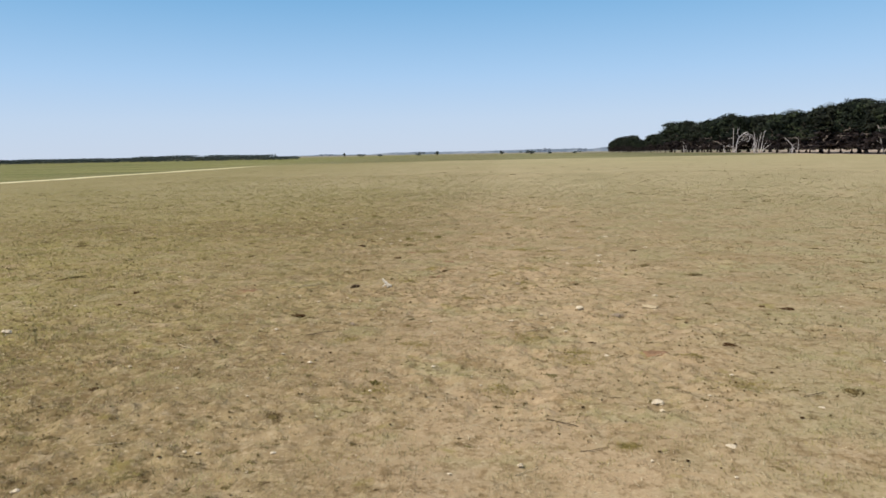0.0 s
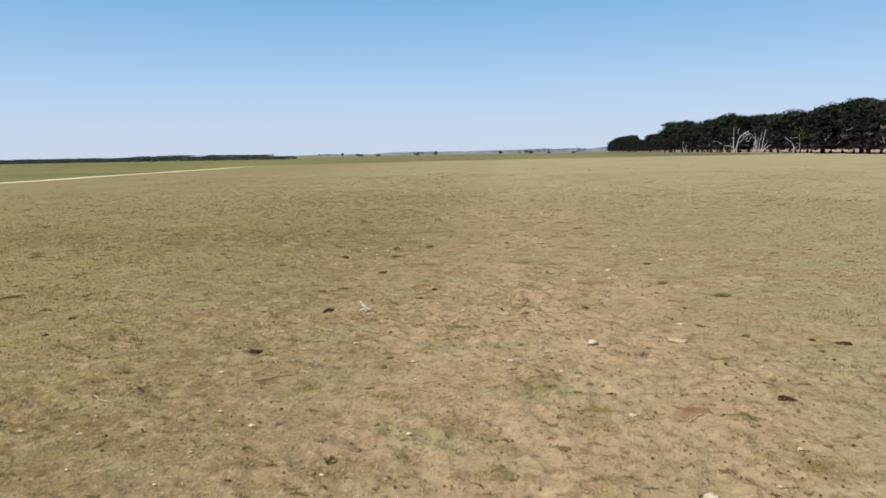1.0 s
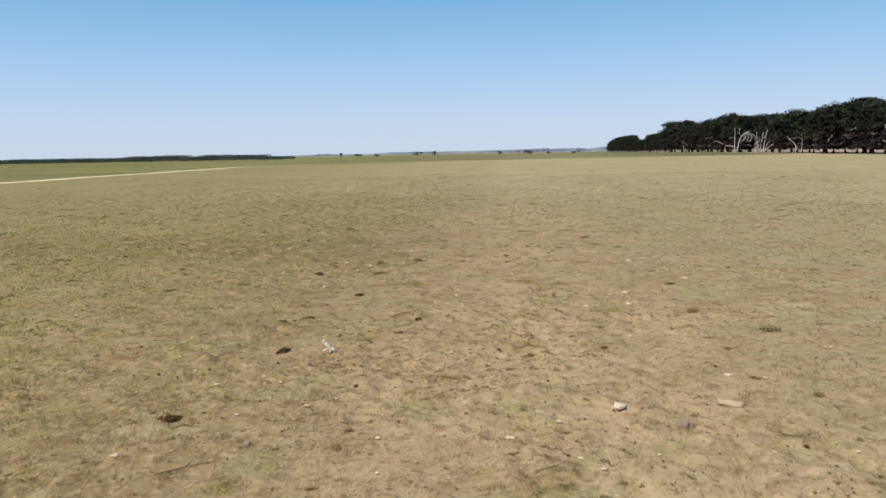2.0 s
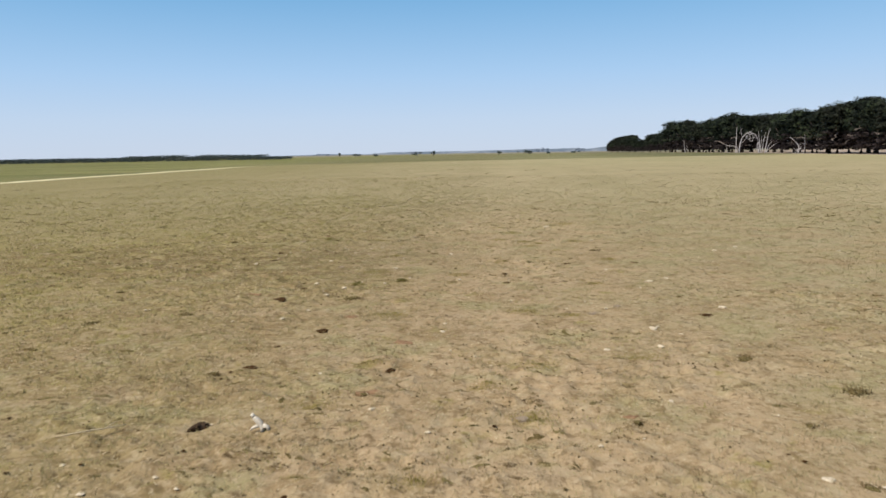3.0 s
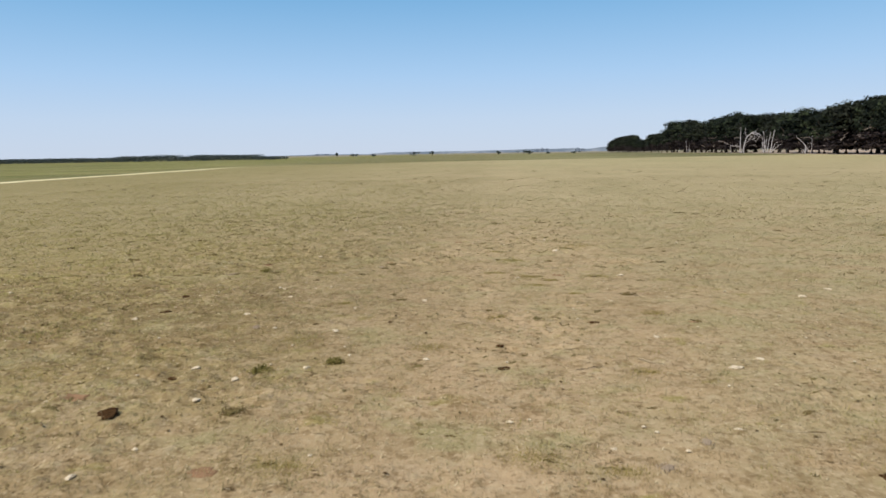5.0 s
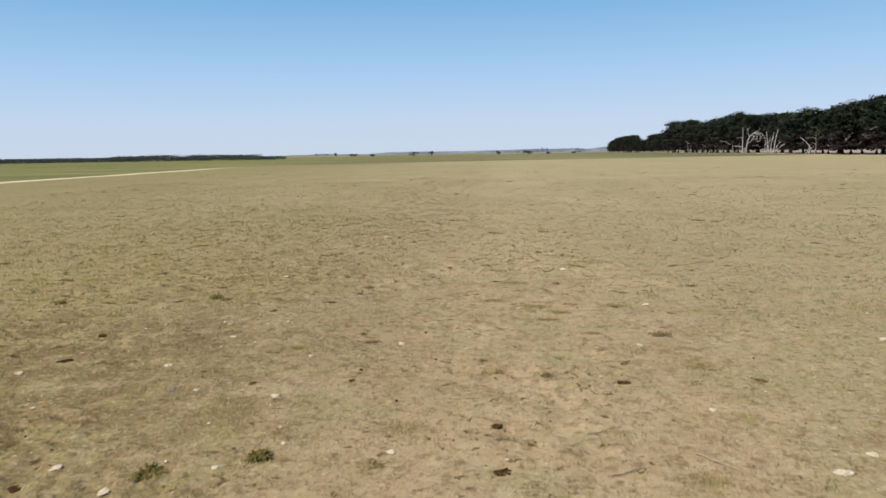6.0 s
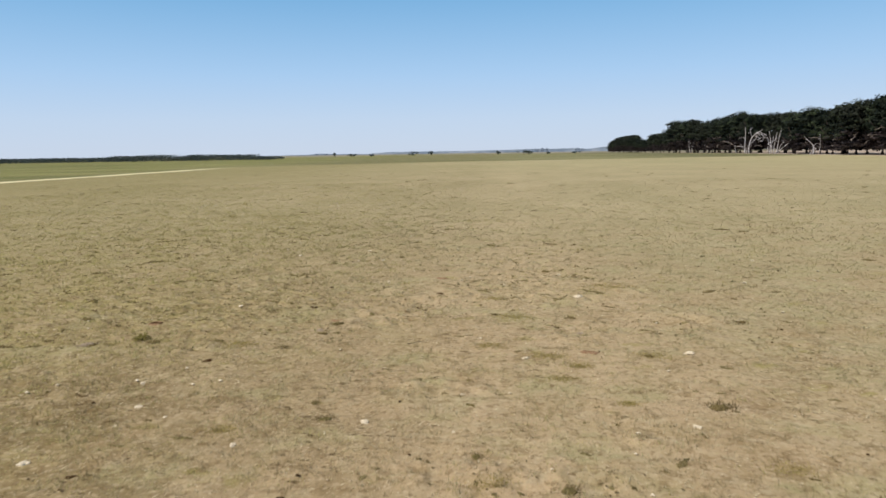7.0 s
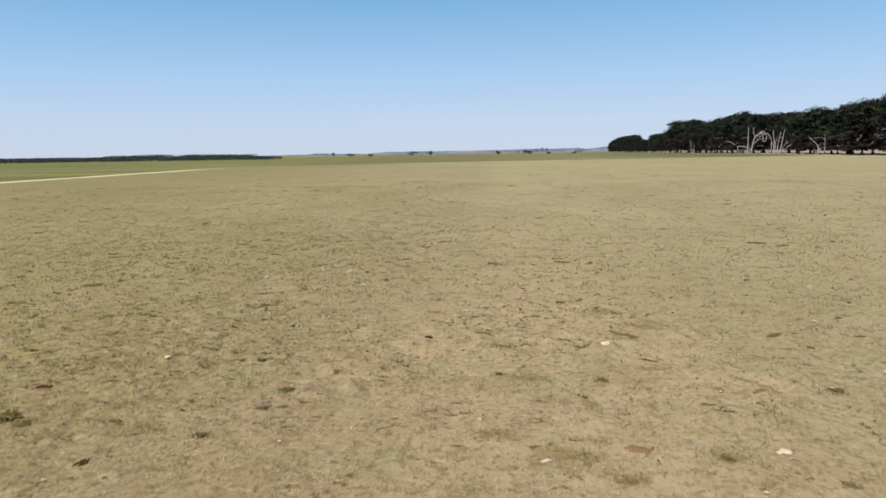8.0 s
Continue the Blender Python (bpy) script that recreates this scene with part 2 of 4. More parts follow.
def make_leaves(name, a, b, tip, dry, through_share=0.12):
    k = Mat(name, 0.75, 0.2)
    c = k.mix(k.island(), a, b)
    # broad lighter patches: lit parts of the foliage painted into its colour
    c = k.mix(k.math("MULTIPLY", k.ramp(k.noise(0.2, 3), 0.48, 0.66), 0.9), c, tip)
    c = k.mix(k.math("MULTIPLY", k.ramp(k.own(), 0.35, 1.0), 0.65), c, dry)
    k.colour(c).thin(c, through_share)
    return k.m


def make_mat():
    """Matted dead growth: dark olive brown with tussock shadows in the tone, paler where straw lies over it."""
    k = Mat("matted_growth", 0.95, 0.03)
    c = k.mix(k.ramp(k.noise(1.3, 3), 0.36, 0.64), (0.112, 0.09, 0.036), (0.106, 0.074, 0.032))
    c = k.mix(k.math("MULTIPLY", k.island(), 0.6), c, (0.215, 0.18, 0.085))
    c = k.mix(k.math("MULTIPLY", k.ramp(k.noise(26, 4, 0.65), 0.50, 0.70), 0.5), c, (0.28, 0.225, 0.11))
    k.colour(c).bump(k.noise(30, 4, 0.65), 0.8, 0.03)
    return k.m


M_GROUND, M_BLADES, M_MAT = make_ground(), make_blades(), make_mat()
M_TUFT = make_tuft("dark_tussock_grass", (0.080, 0.056, 0.025), (0.155, 0.115, 0.050), (0.28, 0.22, 0.11))
M_WEED = make_tuft("weed_leaf", (0.095, 0.085, 0.028), (0.18, 0.158, 0.052), (0.27, 0.24, 0.09))
M_GREEN = make_tuft("green_grass", (0.25, 0.21, 0.062), (0.36, 0.30, 0.10), (0.48, 0.40, 0.18))
M_STRAW = make_tuft("bleached_straw", (0.50, 0.42, 0.27), (0.64, 0.56, 0.39), (0.74, 0.67, 0.50))
M_DUNG = make_mottled("dried_dung", (0.018, 0.011, 0.006), (0.085, 0.045, 0.018), 0.95, 12, 0.6, 0.05)
M_CLOD = make_mottled("kicked_turf", (0.105, 0.075, 0.036), (0.23, 0.17, 0.085), 0.95, 6)
M_SOIL = make_mottled("bare_soil", (0.27, 0.165, 0.095), (0.19, 0.112, 0.06), 0.95, 6)
M_THISTLE = make_tuft("dead_thistle_leaf", (0.34, 0.275, 0.205), (0.43, 0.355, 0.27), (0.52, 0.44, 0.35))
M_STONE = make_mottled("pale_stone", (0.70, 0.61, 0.46), (0.45, 0.37, 0.26), 0.95, 9)
M_BONE = make_mottled("bleached_bone", (0.75, 0.70, 0.60), (0.52, 0.45, 0.35), 0.7, 18)
M_TWIG = make_mottled("dry_twig", (0.16, 0.12, 0.08), (0.09, 0.065, 0.04), 0.9, 30)
M_STALK = make_mottled("dead_stalk", (0.56, 0.47, 0.32), (0.36, 0.28, 0.17), 0.85, 30)
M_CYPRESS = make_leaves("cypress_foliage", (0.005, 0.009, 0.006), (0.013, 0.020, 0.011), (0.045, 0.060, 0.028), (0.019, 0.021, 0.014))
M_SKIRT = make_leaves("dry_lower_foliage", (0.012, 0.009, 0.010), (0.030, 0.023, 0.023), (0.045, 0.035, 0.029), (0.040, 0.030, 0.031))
M_BARK = make_mottled("cypress_bark", (0.11, 0.088, 0.075), (0.06, 0.047, 0.04), 0.95, 3)
M_DEADWOOD = make_mottled("bleached_deadwood", (0.60, 0.57, 0.58), (0.40, 0.375, 0.385), 0.85, 1.5)
M_CHAR = make_mottled("charred_wood", (0.028, 0.019, 0.012), (0.08, 0.053, 0.034), 0.95, 10, 0.6, 0.05)
M_TUFT_LOW = make_tuft("olive_tussock_grass", (0.265, 0.238, 0.084), (0.395, 0.358, 0.136), (0.51, 0.45, 0.22))
M_DEADLIMB = make_mottled("grey_dead_limb", (0.36, 0.31, 0.28), (0.22, 0.18, 0.16), 0.9, 1.5)


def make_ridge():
    """Woods kilometres off: the haze before them is put into blue colour and glow."""
    k = Mat("hazed_woods_blue", 1.0, 0.0)
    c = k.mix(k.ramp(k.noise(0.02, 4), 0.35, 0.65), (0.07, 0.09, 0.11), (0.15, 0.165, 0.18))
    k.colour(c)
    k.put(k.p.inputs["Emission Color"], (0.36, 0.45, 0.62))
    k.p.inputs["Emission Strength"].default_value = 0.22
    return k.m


M_RIDGE = make_ridge()
# leaf colours lifted towards blue-grey, with the air's haze mixed in
M_SCRUB = make_leaves("hazed_scrub_foliage", (0.046, 0.064, 0.064), (0.068, 0.09, 0.084), (0.086, 0.108, 0.086), (0.066, 0.082, 0.08))


# ---------------------------------------------------------------- mesh helpers
def mesh_from(name, verts, faces, material, smooth=False):
    me = bpy.data.meshes.new(name)
    me.from_pydata([tuple(v) for v in verts], [], [tuple(f) for f in faces])
    me.materials.append(material)
    if smooth:
        me.polygons.foreach_set("use_smooth", [True] * len(me.polygons))
    me.update()
    return me


def mesh_of_cells(name, verts, corners, material):
    """A mesh of many equal faces (corners a face) from an array of vertices in order."""
    n = len(verts)
    me = bpy.data.meshes.new(name)
    me.vertices.add(n)
    me.vertices.foreach_set("co", np.asarray(verts, np.float32).ravel())
    me.loops.add(n)
    me.loops.foreach_set("vertex_index", np.arange(n, dtype=np.int32))
    me.polygons.add(n // corners)
    me.polygons.foreach_set("loop_start", np.arange(0, n, corners, dtype=np.int32))
    me.materials.append(material)
    me.update(calc_edges=True)
    return me


def part(name, me, parent, label=""):
    ob = new(name, me)
    ob.parent = parent
    return tagged(ob, label)


def terrain(x, y):
    """Height of the ground: a flat plain that falls away very slightly towards the horizon."""
    r = np.hypot(np.asarray(x, float), np.asarray(y, float))
    return -0.0034 * np.clip(r - 450, 0, None)


def value_noise(x, y, scale, seed):
    """Smooth random heights from 0 to 1 by place, on a grid turned by its seed."""
    rng = np.random.default_rng(seed)
    grid, a = rng.random((257, 257)), rng.uniform(0, 1.5)
    x, y = np.asarray(x, float), np.asarray(y, float)
    u, v = (x * math.cos(a) - y * math.sin(a)) * scale + 1000.5, (x * math.sin(a) + y * math.cos(a)) * scale + 1000.5
    i, j = np.floor(u).astype(int), np.floor(v).astype(int)
    a, b = u - i, v - j
    a, b = a * a * (3 - 2 * a), b * b * (3 - 2 * b)
    i, j = i % 256, j % 256
    return (grid[i, j] * (1 - a) + grid[i + 1, j] * a) * (1 - b) + (grid[i, j + 1] * (1 - a) + grid[i + 1, j + 1] * a) * b


def rough_turf(x, y):
    """Where cattle have poached the sward into lumps: in patches, mostly on the western side."""
    m = 0.55 * value_noise(x, y, 0.23, 91) + 0.45 * value_noise(x, y, 0.7, 92) - 0.017 * np.clip(np.asarray(x) + 1.5, -8, 9)
    m = np.clip((m - 0.42) / 0.25, 0, 1)
    return m * m * (3 - 2 * m)


def hummocks(x, y):
    x, y = np.asarray(x, float), np.asarray(y, float)
    out = np.hypot(np.clip(np.abs(x) - 16.0, 0, None), np.clip(np.abs(y - 26.0) - 24, 0, None))
    near = np.clip(1 - out / 26.0, 0, 1)
    h = 0.035 * value_noise(x, y, 0.4, 4) + 0.02 * value_noise(x, y, 0.9, 5) + 0.018 * value_noise(x, y, 2.6, 6)
    finest = np.clip(1 - out / 6.0, 0, 1)
    lumps = 0.02 * value_noise(x, y, 5.5, 7) + (0.06 + 0.94 * rough_turf(x, y)) * ((value_noise(x, y, 3.6, 8) ** 1.6 - 0.33) * 0.065 + (value_noise(x, y, 6.2, 9) ** 2.0 - 0.3) * 0.06 + (value_noise(x, y, 8.6, 10) - 0.5) * 0.035)
    return (h - 0.0425) * near + (lumps - 0.01) * finest


def ground_z(x, y):
    return terrain(x, y) + hummocks(x, y)


def tube(points, radii, sides=7):
    """Vertices and faces of a tapered tube along points."""
    verts, faces = [], []
    points = [Vector(p) for p in points]
    for i, p in enumerate(points):
        d = (points[min(i + 1, len(points) - 1)] - points[max(i - 1, 0)]).normalized()
        q = d.to_track_quat("Z", "Y")
        for s in range(sides):
            a = 2 * math.pi * s / sides
            verts.append(p + q @ Vector((math.cos(a) * radii[i], math.sin(a) * radii[i], 0)))
    for i in range(len(points) - 1):
        for s in range(sides):
            a, b = i * sides + s, i * sides + (s + 1) % sides
            faces.append((a, b, b + sides, a + sides))
    faces.append(tuple(range(sides))[::-1])
    faces.append(tuple(range((len(points) - 1) * sides, len(points) * sides)))
    return verts, faces


def joined(pieces):
    verts, faces = [], []
    for v, f in pieces:
        o = len(verts)
        verts += list(v)
        faces += [tuple(i + o for i in q) for q in f]
    return verts, faces


# ---------------------------------------------------------------- the ground
def spaced(lo, hi, step, far_lo, far_hi, grow=1.09):
    mid = list(np.arange(lo, hi + step / 2, step))
    up, s = [mid[-1]], step
    while up[-1] < far_hi:
        s *= grow
        up.append(up[-1] + s)
    down, s = [mid[0]], step
    while down[-1] > far_lo:
        s *= grow
        down.append(down[-1] - s)
    return np.array(down[:0:-1] + mid + up[1:])


def build_ground():
    gx, gy = spaced(-9.5, 8, 0.066, -4600, 4600, 1.065), spaced(5.5, 44, 0.066, -1500, 4700, 1.065)
    x, y = np.meshgrid(gx, gy)
    v = np.stack([x, y, ground_z(x, y)], -1).reshape(-1, 3)
    nx, ny = len(gx), len(gy)
    i = (np.arange(ny - 1)[:, None] * nx + np.arange(nx - 1)[None]).ravel()
    quads = np.stack([i, i + 1, i + 1 + nx, i + nx], 1)
    me = bpy.data.meshes.new("ground")
    me.vertices.add(len(v))
    me.vertices.foreach_set("co", v.astype(np.float32).ravel())
    me.loops.add(quads.size)
    me.loops.foreach_set("vertex_index", quads.astype(np.int32).ravel())
    me.polygons.add(len(quads))
    me.polygons.foreach_set("loop_start", np.arange(0, quads.size, 4, dtype=np.int32))
    me.polygons.foreach_set("use_smooth", np.ones(len(quads), bool))
    me.materials.append(M_GROUND)
    me.update(calc_edges=True)
    tagged(new("ground", me), "closely grazed dry pasture with green meadows beyond", "ground", kind="structure")


build_ground()


# ---------------------------------------------------------------- short grass
def blades(rng, x, y, length, width, lean, base=-0.008):
    """Single leaning blades, one triangle each."""
    n = len(x)
    a, b = rng.random(n) * 2 * np.pi, rng.random(n) * 2 * np.pi
    z = ground_z(x, y) + base
    foot = np.stack([x, y, z], 1)
    side = np.stack([np.cos(a), np.sin(a), np.zeros(n)], 1) * width[:, None] / 2
    out = np.stack([np.cos(b) * lean, np.sin(b) * lean, np.sqrt(np.clip(1 - lean**2, 0.02, 1))], 1)
    tip = foot + out * length[:, None]
    return np.stack([foot - side, foot + side, tip], 1).reshape(-1, 3)


def build_grass():
    rng = np.random.default_rng(11)
    n = 1350000
    x, y = rng.uniform(-48, 48, n), rng.uniform(5.0, 110, n)
    near = np.maximum(7.0, np.maximum(np.abs(x) * 1.5, y - 29))
    clump = value_noise(x, y, 4.5, 21) * 0.5 + value_noise(x, y, 1.4, 22) * 0.5
    keep = rng.random(n) < (7.0 / near) ** 1.6 * np.clip((clump - 0.1) * 2.0, 0.25, 1) * 1.15
    reps = 6
    x, y, near, clump = (np.repeat(v[keep], reps) for v in (x, y, near, clump))
    m = len(x)
    x, y = x + rng.normal(0, 0.045, m) * (near / 7.0) ** 0.5, y + rng.normal(0, 0.045, m) * (near / 7.0) ** 0.5
    length = rng.uniform(0.022, 0.075, m) * (0.5 + 0.9 * clump) * (1 + 0.3 * np.clip(-x / 6, 0, 1))
    width = rng.uniform(0.005, 0.010, m) * np.clip((near / 7.0) ** 1.25, 1, 6)
    lean = rng.uniform(0.15, 0.92, m)
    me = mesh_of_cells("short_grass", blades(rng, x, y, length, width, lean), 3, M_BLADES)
    tagged(new("short_grass", me), "short dry straw-coloured grazed grass", "grass", kind="stuff")


def build_tussocks():
    """Small flattened tussocks all over the field, thinning with distance."""
    rng = np.random.default_rng(12)
    for number, (name, label, material, count, big, reach, bias, reps, wide, spread) in enumerate((
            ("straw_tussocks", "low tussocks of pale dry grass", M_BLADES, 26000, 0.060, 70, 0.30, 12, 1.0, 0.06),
            ("olive_tussocks", "low tussocks of dull olive grass", M_TUFT_LOW, 60000, 0.055, 70, 0.34, 14, 1.2, 0.07),
            # the brown ones also stand in for shadow spots between the lumps
            ("brown_tussocks", "small tussocks of dark brown grass, partly for shadow spots between lumps", M_TUFT, 34000, 0.042, 62, 0.50, 12, 1.3, 0.05))):
        x, y = rng.uniform(-80, 80, count * 4), rng.uniform(5, reach, count * 4)
        near = np.maximum(9.0, np.maximum(np.abs(x) * 1.4, y - 27))
        patch = 0.5 * value_noise(x, y, 0.45, 51 + number // 2 * 20) + 0.5 * value_noise(x, y, 1.3, 52 + number // 2 * 20) - 0.012 * np.clip(x, -8, 7)
        keep = rng.random(count * 4) < np.clip(9.0 / near, 0, 1) ** 1.6 * np.clip((patch - bias) * 3.0, 0.05, 1) * 0.5
        x, y, near = x[keep], y[keep], near[keep]
        size = rng.uniform(0.35, 1.25, len(x)) ** 2.0 * (near / 9.0) ** 0.45
        x, y, near, size = (np.repeat(v, reps) for v in (x, y, near, size))
        m = len(x)
        x, y = x + rng.normal(0, spread, m) * size, y + rng.normal(0, spread * 0.6, m) * size
        length = big * size * rng.uniform(0.5, 1.2, m)
        me = mesh_of_cells(name, blades(rng, x, y, length, rng.uniform(0.006, 0.012, m) * wide * (near / 9.0) ** 0.6, rng.uniform(0.3, 0.97, m)), 3, material)
        tagged(new(name, me), label, "grass", kind="stuff")


def build_mats():
    """Low matted tussocks with ragged outlines, strewn over the whole field, thicker in the west."""
    rng = np.random.default_rng(15)
    # tussocks all over, and many small ones as dark spots where the turf is rough
    n, n_small = 10500, 10000
    x = np.concatenate([rng.uniform(-60, 60, n), rng.uniform(-17, 9, n_small)])
    y = np.concatenate([rng.uniform(6, 150, n), rng.uniform(6, 54, n_small)])
    small = np.arange(n + n_small) >= n
    n += n_small
    near0 = np.maximum(np.abs(x) * 1.4, y - 28)
    want = (0.3 + 0.7 * rough_turf(x, y)) * np.clip(1.1 - y / 170, 0.2, 1) * np.where(y > 60, 0.45, 1.0) * np.where(near0 < 16, 0.5, 0.36)
    want = np.where(small, (0.05 + 0.6 * rough_turf(x, y)) * np.clip(value_noise(x, y, 0.9, 64) * 1.1 - 0.1, 0, 1), want)
    keep = rng.random(n) < want
    x, y, small = x[keep], y[keep], small[keep]
    n = len(x)
    near = np.maximum(8.0, np.maximum(np.abs(x) * 1.4, y - 28))
    size = rng.uniform(0.05, 0.2, n) * rng.uniform(0.5, 1.0, n) * np.clip(near / 14, 0.45, 1.2)
    size = np.where(small, rng.uniform(0.02, 0.055, n), size)
    sides = 10
    t = np.linspace(0, 2 * np.pi, sides, endpoint=False)
    ph = rng.uniform(0, 6.28, (n, 3, 1))
    out = 1 + 0.3 * np.sin(2 * t + ph[:, 0]) + 0.2 * np.sin(3 * t + ph[:, 1]) + rng.uniform(-0.45, 0.35, (n, sides))
    long = rng.uniform(1.0, 2.2, (n, 1))
    turn = rng.normal(0, 0.5, (n, 1))
    rings = []
    for f, up in ((1.0, -0.1), (0.72, 0.10), (0.38, 0.15)):
        r = out * f * size[:, None] * rng.uniform(0.85, 1.15, (n, sides))
        px, py = r * np.cos(t) * long, r * np.sin(t) * 0.8
        vx, vy = x[:, None] + px * np.cos(turn) - py * np.sin(turn), y[:, None] + px * np.sin(turn) + py * np.cos(turn)
        rings.append(np.stack([vx, vy, ground_z(vx, vy) + size[:, None] * up * rng.uniform(0.6, 1.3, (n, sides))], -1))
    top = np.stack([x, y, ground_z(x, y) + size * 0.14], -1)[:, None].repeat(sides, 1)
    tris = []
    for a, b in ((rings[0], rings[1]), (rings[1], rings[2])):
        a1, b1 = np.roll(a, -1, 1), np.roll(b, -1, 1)
        tris += [np.stack([a, a1, b1], 2), np.stack([a, b1, b], 2)]
    tris.append(np.stack([rings[2], np.roll(rings[2], -1, 1), top], 2))
    bodies = np.concatenate([q.reshape(n, -1, 3) for q in tris], 1).reshape(-1, 3)
    me = bpy.data.meshes.new("matted_tussocks")
    loose, index = np.unique(np.round(bodies, 5), axis=0, return_inverse=True)
    me.from_pydata(loose.tolist(), [], index.reshape(-1, 3).tolist())
    me.materials.append(M_MAT)
    me.update()
    tagged(new("matted_tussocks", me), "low matted olive tussocks on the grazed field, their shadows in the dark colour", "grass", kind="stuff")
    reps = 18
    bx, by, bs, bn = (np.repeat(v, reps) for v in (x, y, size, near))
    m = len(bx)
    bx, by = bx + rng.normal(0, 1.1, m) * bs, by + rng.normal(0, 0.6, m) * bs
    me = mesh_of_cells("tussock_blades", blades(rng, bx, by, np.clip(bs, 0.05, 0.25) * rng.uniform(0.3, 0.8, m), rng.uniform(0.005, 0.010, m) * (bn / 8.0) ** 0.7, rng.uniform(0.3, 0.95, m), 0.01), 3, M_TUFT)
    tagged(new("tussock_blades", me), "coarse olive blades on the matted tussocks", "grass", kind="stuff")


def build_litter():
    """Loose straws lying flat on the sward, bleached and brown."""
    rng = np.random.default_rng(18)
    for name, label, material, count, lo, hi in (("loose_straw", "loose pale straws lying on the grazed sward", M_STRAW, 170000, 0.03, 0.10),
                                                 ("dead_leaves", "small dead brown leaves and stalks in the sward", M_TUFT, 45000, 0.02, 0.06)):
        x, y = rng.uniform(-30, 30, count), rng.uniform(5, 75, count)
        near = np.maximum(7.0, np.maximum(np.abs(x) * 1.5, y - 29))
        patch = 0.6 * value_noise(x, y, 0.8, 61) + 0.4 * value_noise(x, y, 3.0, 62)
        keep = rng.random(count) < (7.0 / near) ** 1.3 * np.clip((patch - 0.25) * 2.5, 0.05, 1)
        x, y, near = x[keep], y[keep], near[keep]
        m = len(x)
        v = blades(rng, x, y, rng.uniform(lo, hi, m) * (near / 7.0) ** 0.4, rng.uniform(0.007, 0.016, m) * (near / 7.0) ** 0.6, rng.uniform(0.93, 0.99, m), 0.012)
        tagged(new(name, mesh_of_cells(name, v, 3, material)), label, "litter", kind="stuff")


build_grass()
build_tussocks()
build_mats()
build_litter()


# ---------------------------------------------------------------- cypress row
def foliage_pad(rng, centre, pr, pz, count, leaf, droop, tilt):
    """One flat spreading shelf of many small clumps, ragged at its edge."""
    a = rng.uniform(0, 6.28)
    d = rng.normal(size=(count, 3))
    d /= np.linalg.norm(d, axis=1)[:, None]
    d[:, 2] = np.where(d[:, 2] < -0.3, -d[:, 2], d[:, 2])
    turn = np.arctan2(d[:, 1], d[:, 0])
    s = rng.uniform(0.5, 1.12, count) * (1 + 0.22 * np.sin(3 * turn + a) + 0.12 * np.sin(5 * turn - a))
    c = d * s[:, None] * [pr, pr, pz]
    c[:, 2] += c[:, 0] * tilt[0] + c[:, 1] * tilt[1] - droop * (c[:, 0] ** 2 + c[:, 1] ** 2)
    c += centre
    nrm = d * [1 / pr, 1 / pr, 1 / pz]
    nrm = nrm / np.linalg.norm(nrm, axis=1)[:, None] + rng.normal(0, 0.33, (count, 3))
    nrm /= np.linalg.norm(nrm, axis=1)[:, None]
    t = np.cross(nrm, rng.normal(size=(count, 3)))
    t /= np.linalg.norm(t, axis=1)[:, None]
    b = np.cross(nrm, t)
    w, h = leaf * rng.uniform(0.5, 1.3, count)[:, None], leaf * rng.uniform(0.3, 0.8, count)[:, None]
    return np.stack([c - t * w - b * h * 0.4, c + t * w * 0.2 - b * h, c + t * w + nrm * h * 0.2, c - t * w * 0.1 + b * h], 1).reshape(-1, 3)


def crown_mesh(name, seed, height, spread):
    """The green domed head: shelves that close into a roof at the top."""
    rng = np.random.default_rng(seed)
    out = []
    for i in range(18):
        f = (i + 0.5) / 18
        z = height * (0.33 + 0.56 * f ** 0.85)
        wide = spread * math.sqrt(max(0.04, 1 - (max(0.0, f - 0.25) / 0.80) ** 2))
        a, off = i * 2.4 + rng.uniform(-0.6, 0.6), wide * rng.uniform(0.15, 0.75)
        out.append(foliage_pad(rng, [math.cos(a) * off, math.sin(a) * off, z], spread * rng.uniform(0.34, 0.56), height * rng.uniform(0.055, 0.095), 175, 0.6,
                               0.03 / spread, rng.normal(0, 0.1, 2)))
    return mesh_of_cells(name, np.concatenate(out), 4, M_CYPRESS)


def skirt_mesh(name, seed, height, spread):
    """Dull brown shelves on the long lower limbs, with dark gaps between."""
    rng = np.random.default_rng(seed)
    out = []
    for i in range(26):
        f = (i + 0.5) / 26
        a, off = i * 2.4 + rng.uniform(-0.5, 0.5), spread * rng.uniform(0.10, 0.80) * (0.75 + 0.25 * f)
        out.append(foliage_pad(rng, [math.cos(a) * off, math.sin(a) * off, height * (0.098 + 0.31 * f)], spread * rng.uniform(0.26, 0.44), height * rng.uniform(0.022, 0.042), 72, 0.62,
                               0.05 / spread, rng.normal(0, 0.1, 2)))
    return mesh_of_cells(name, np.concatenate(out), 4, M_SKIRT)


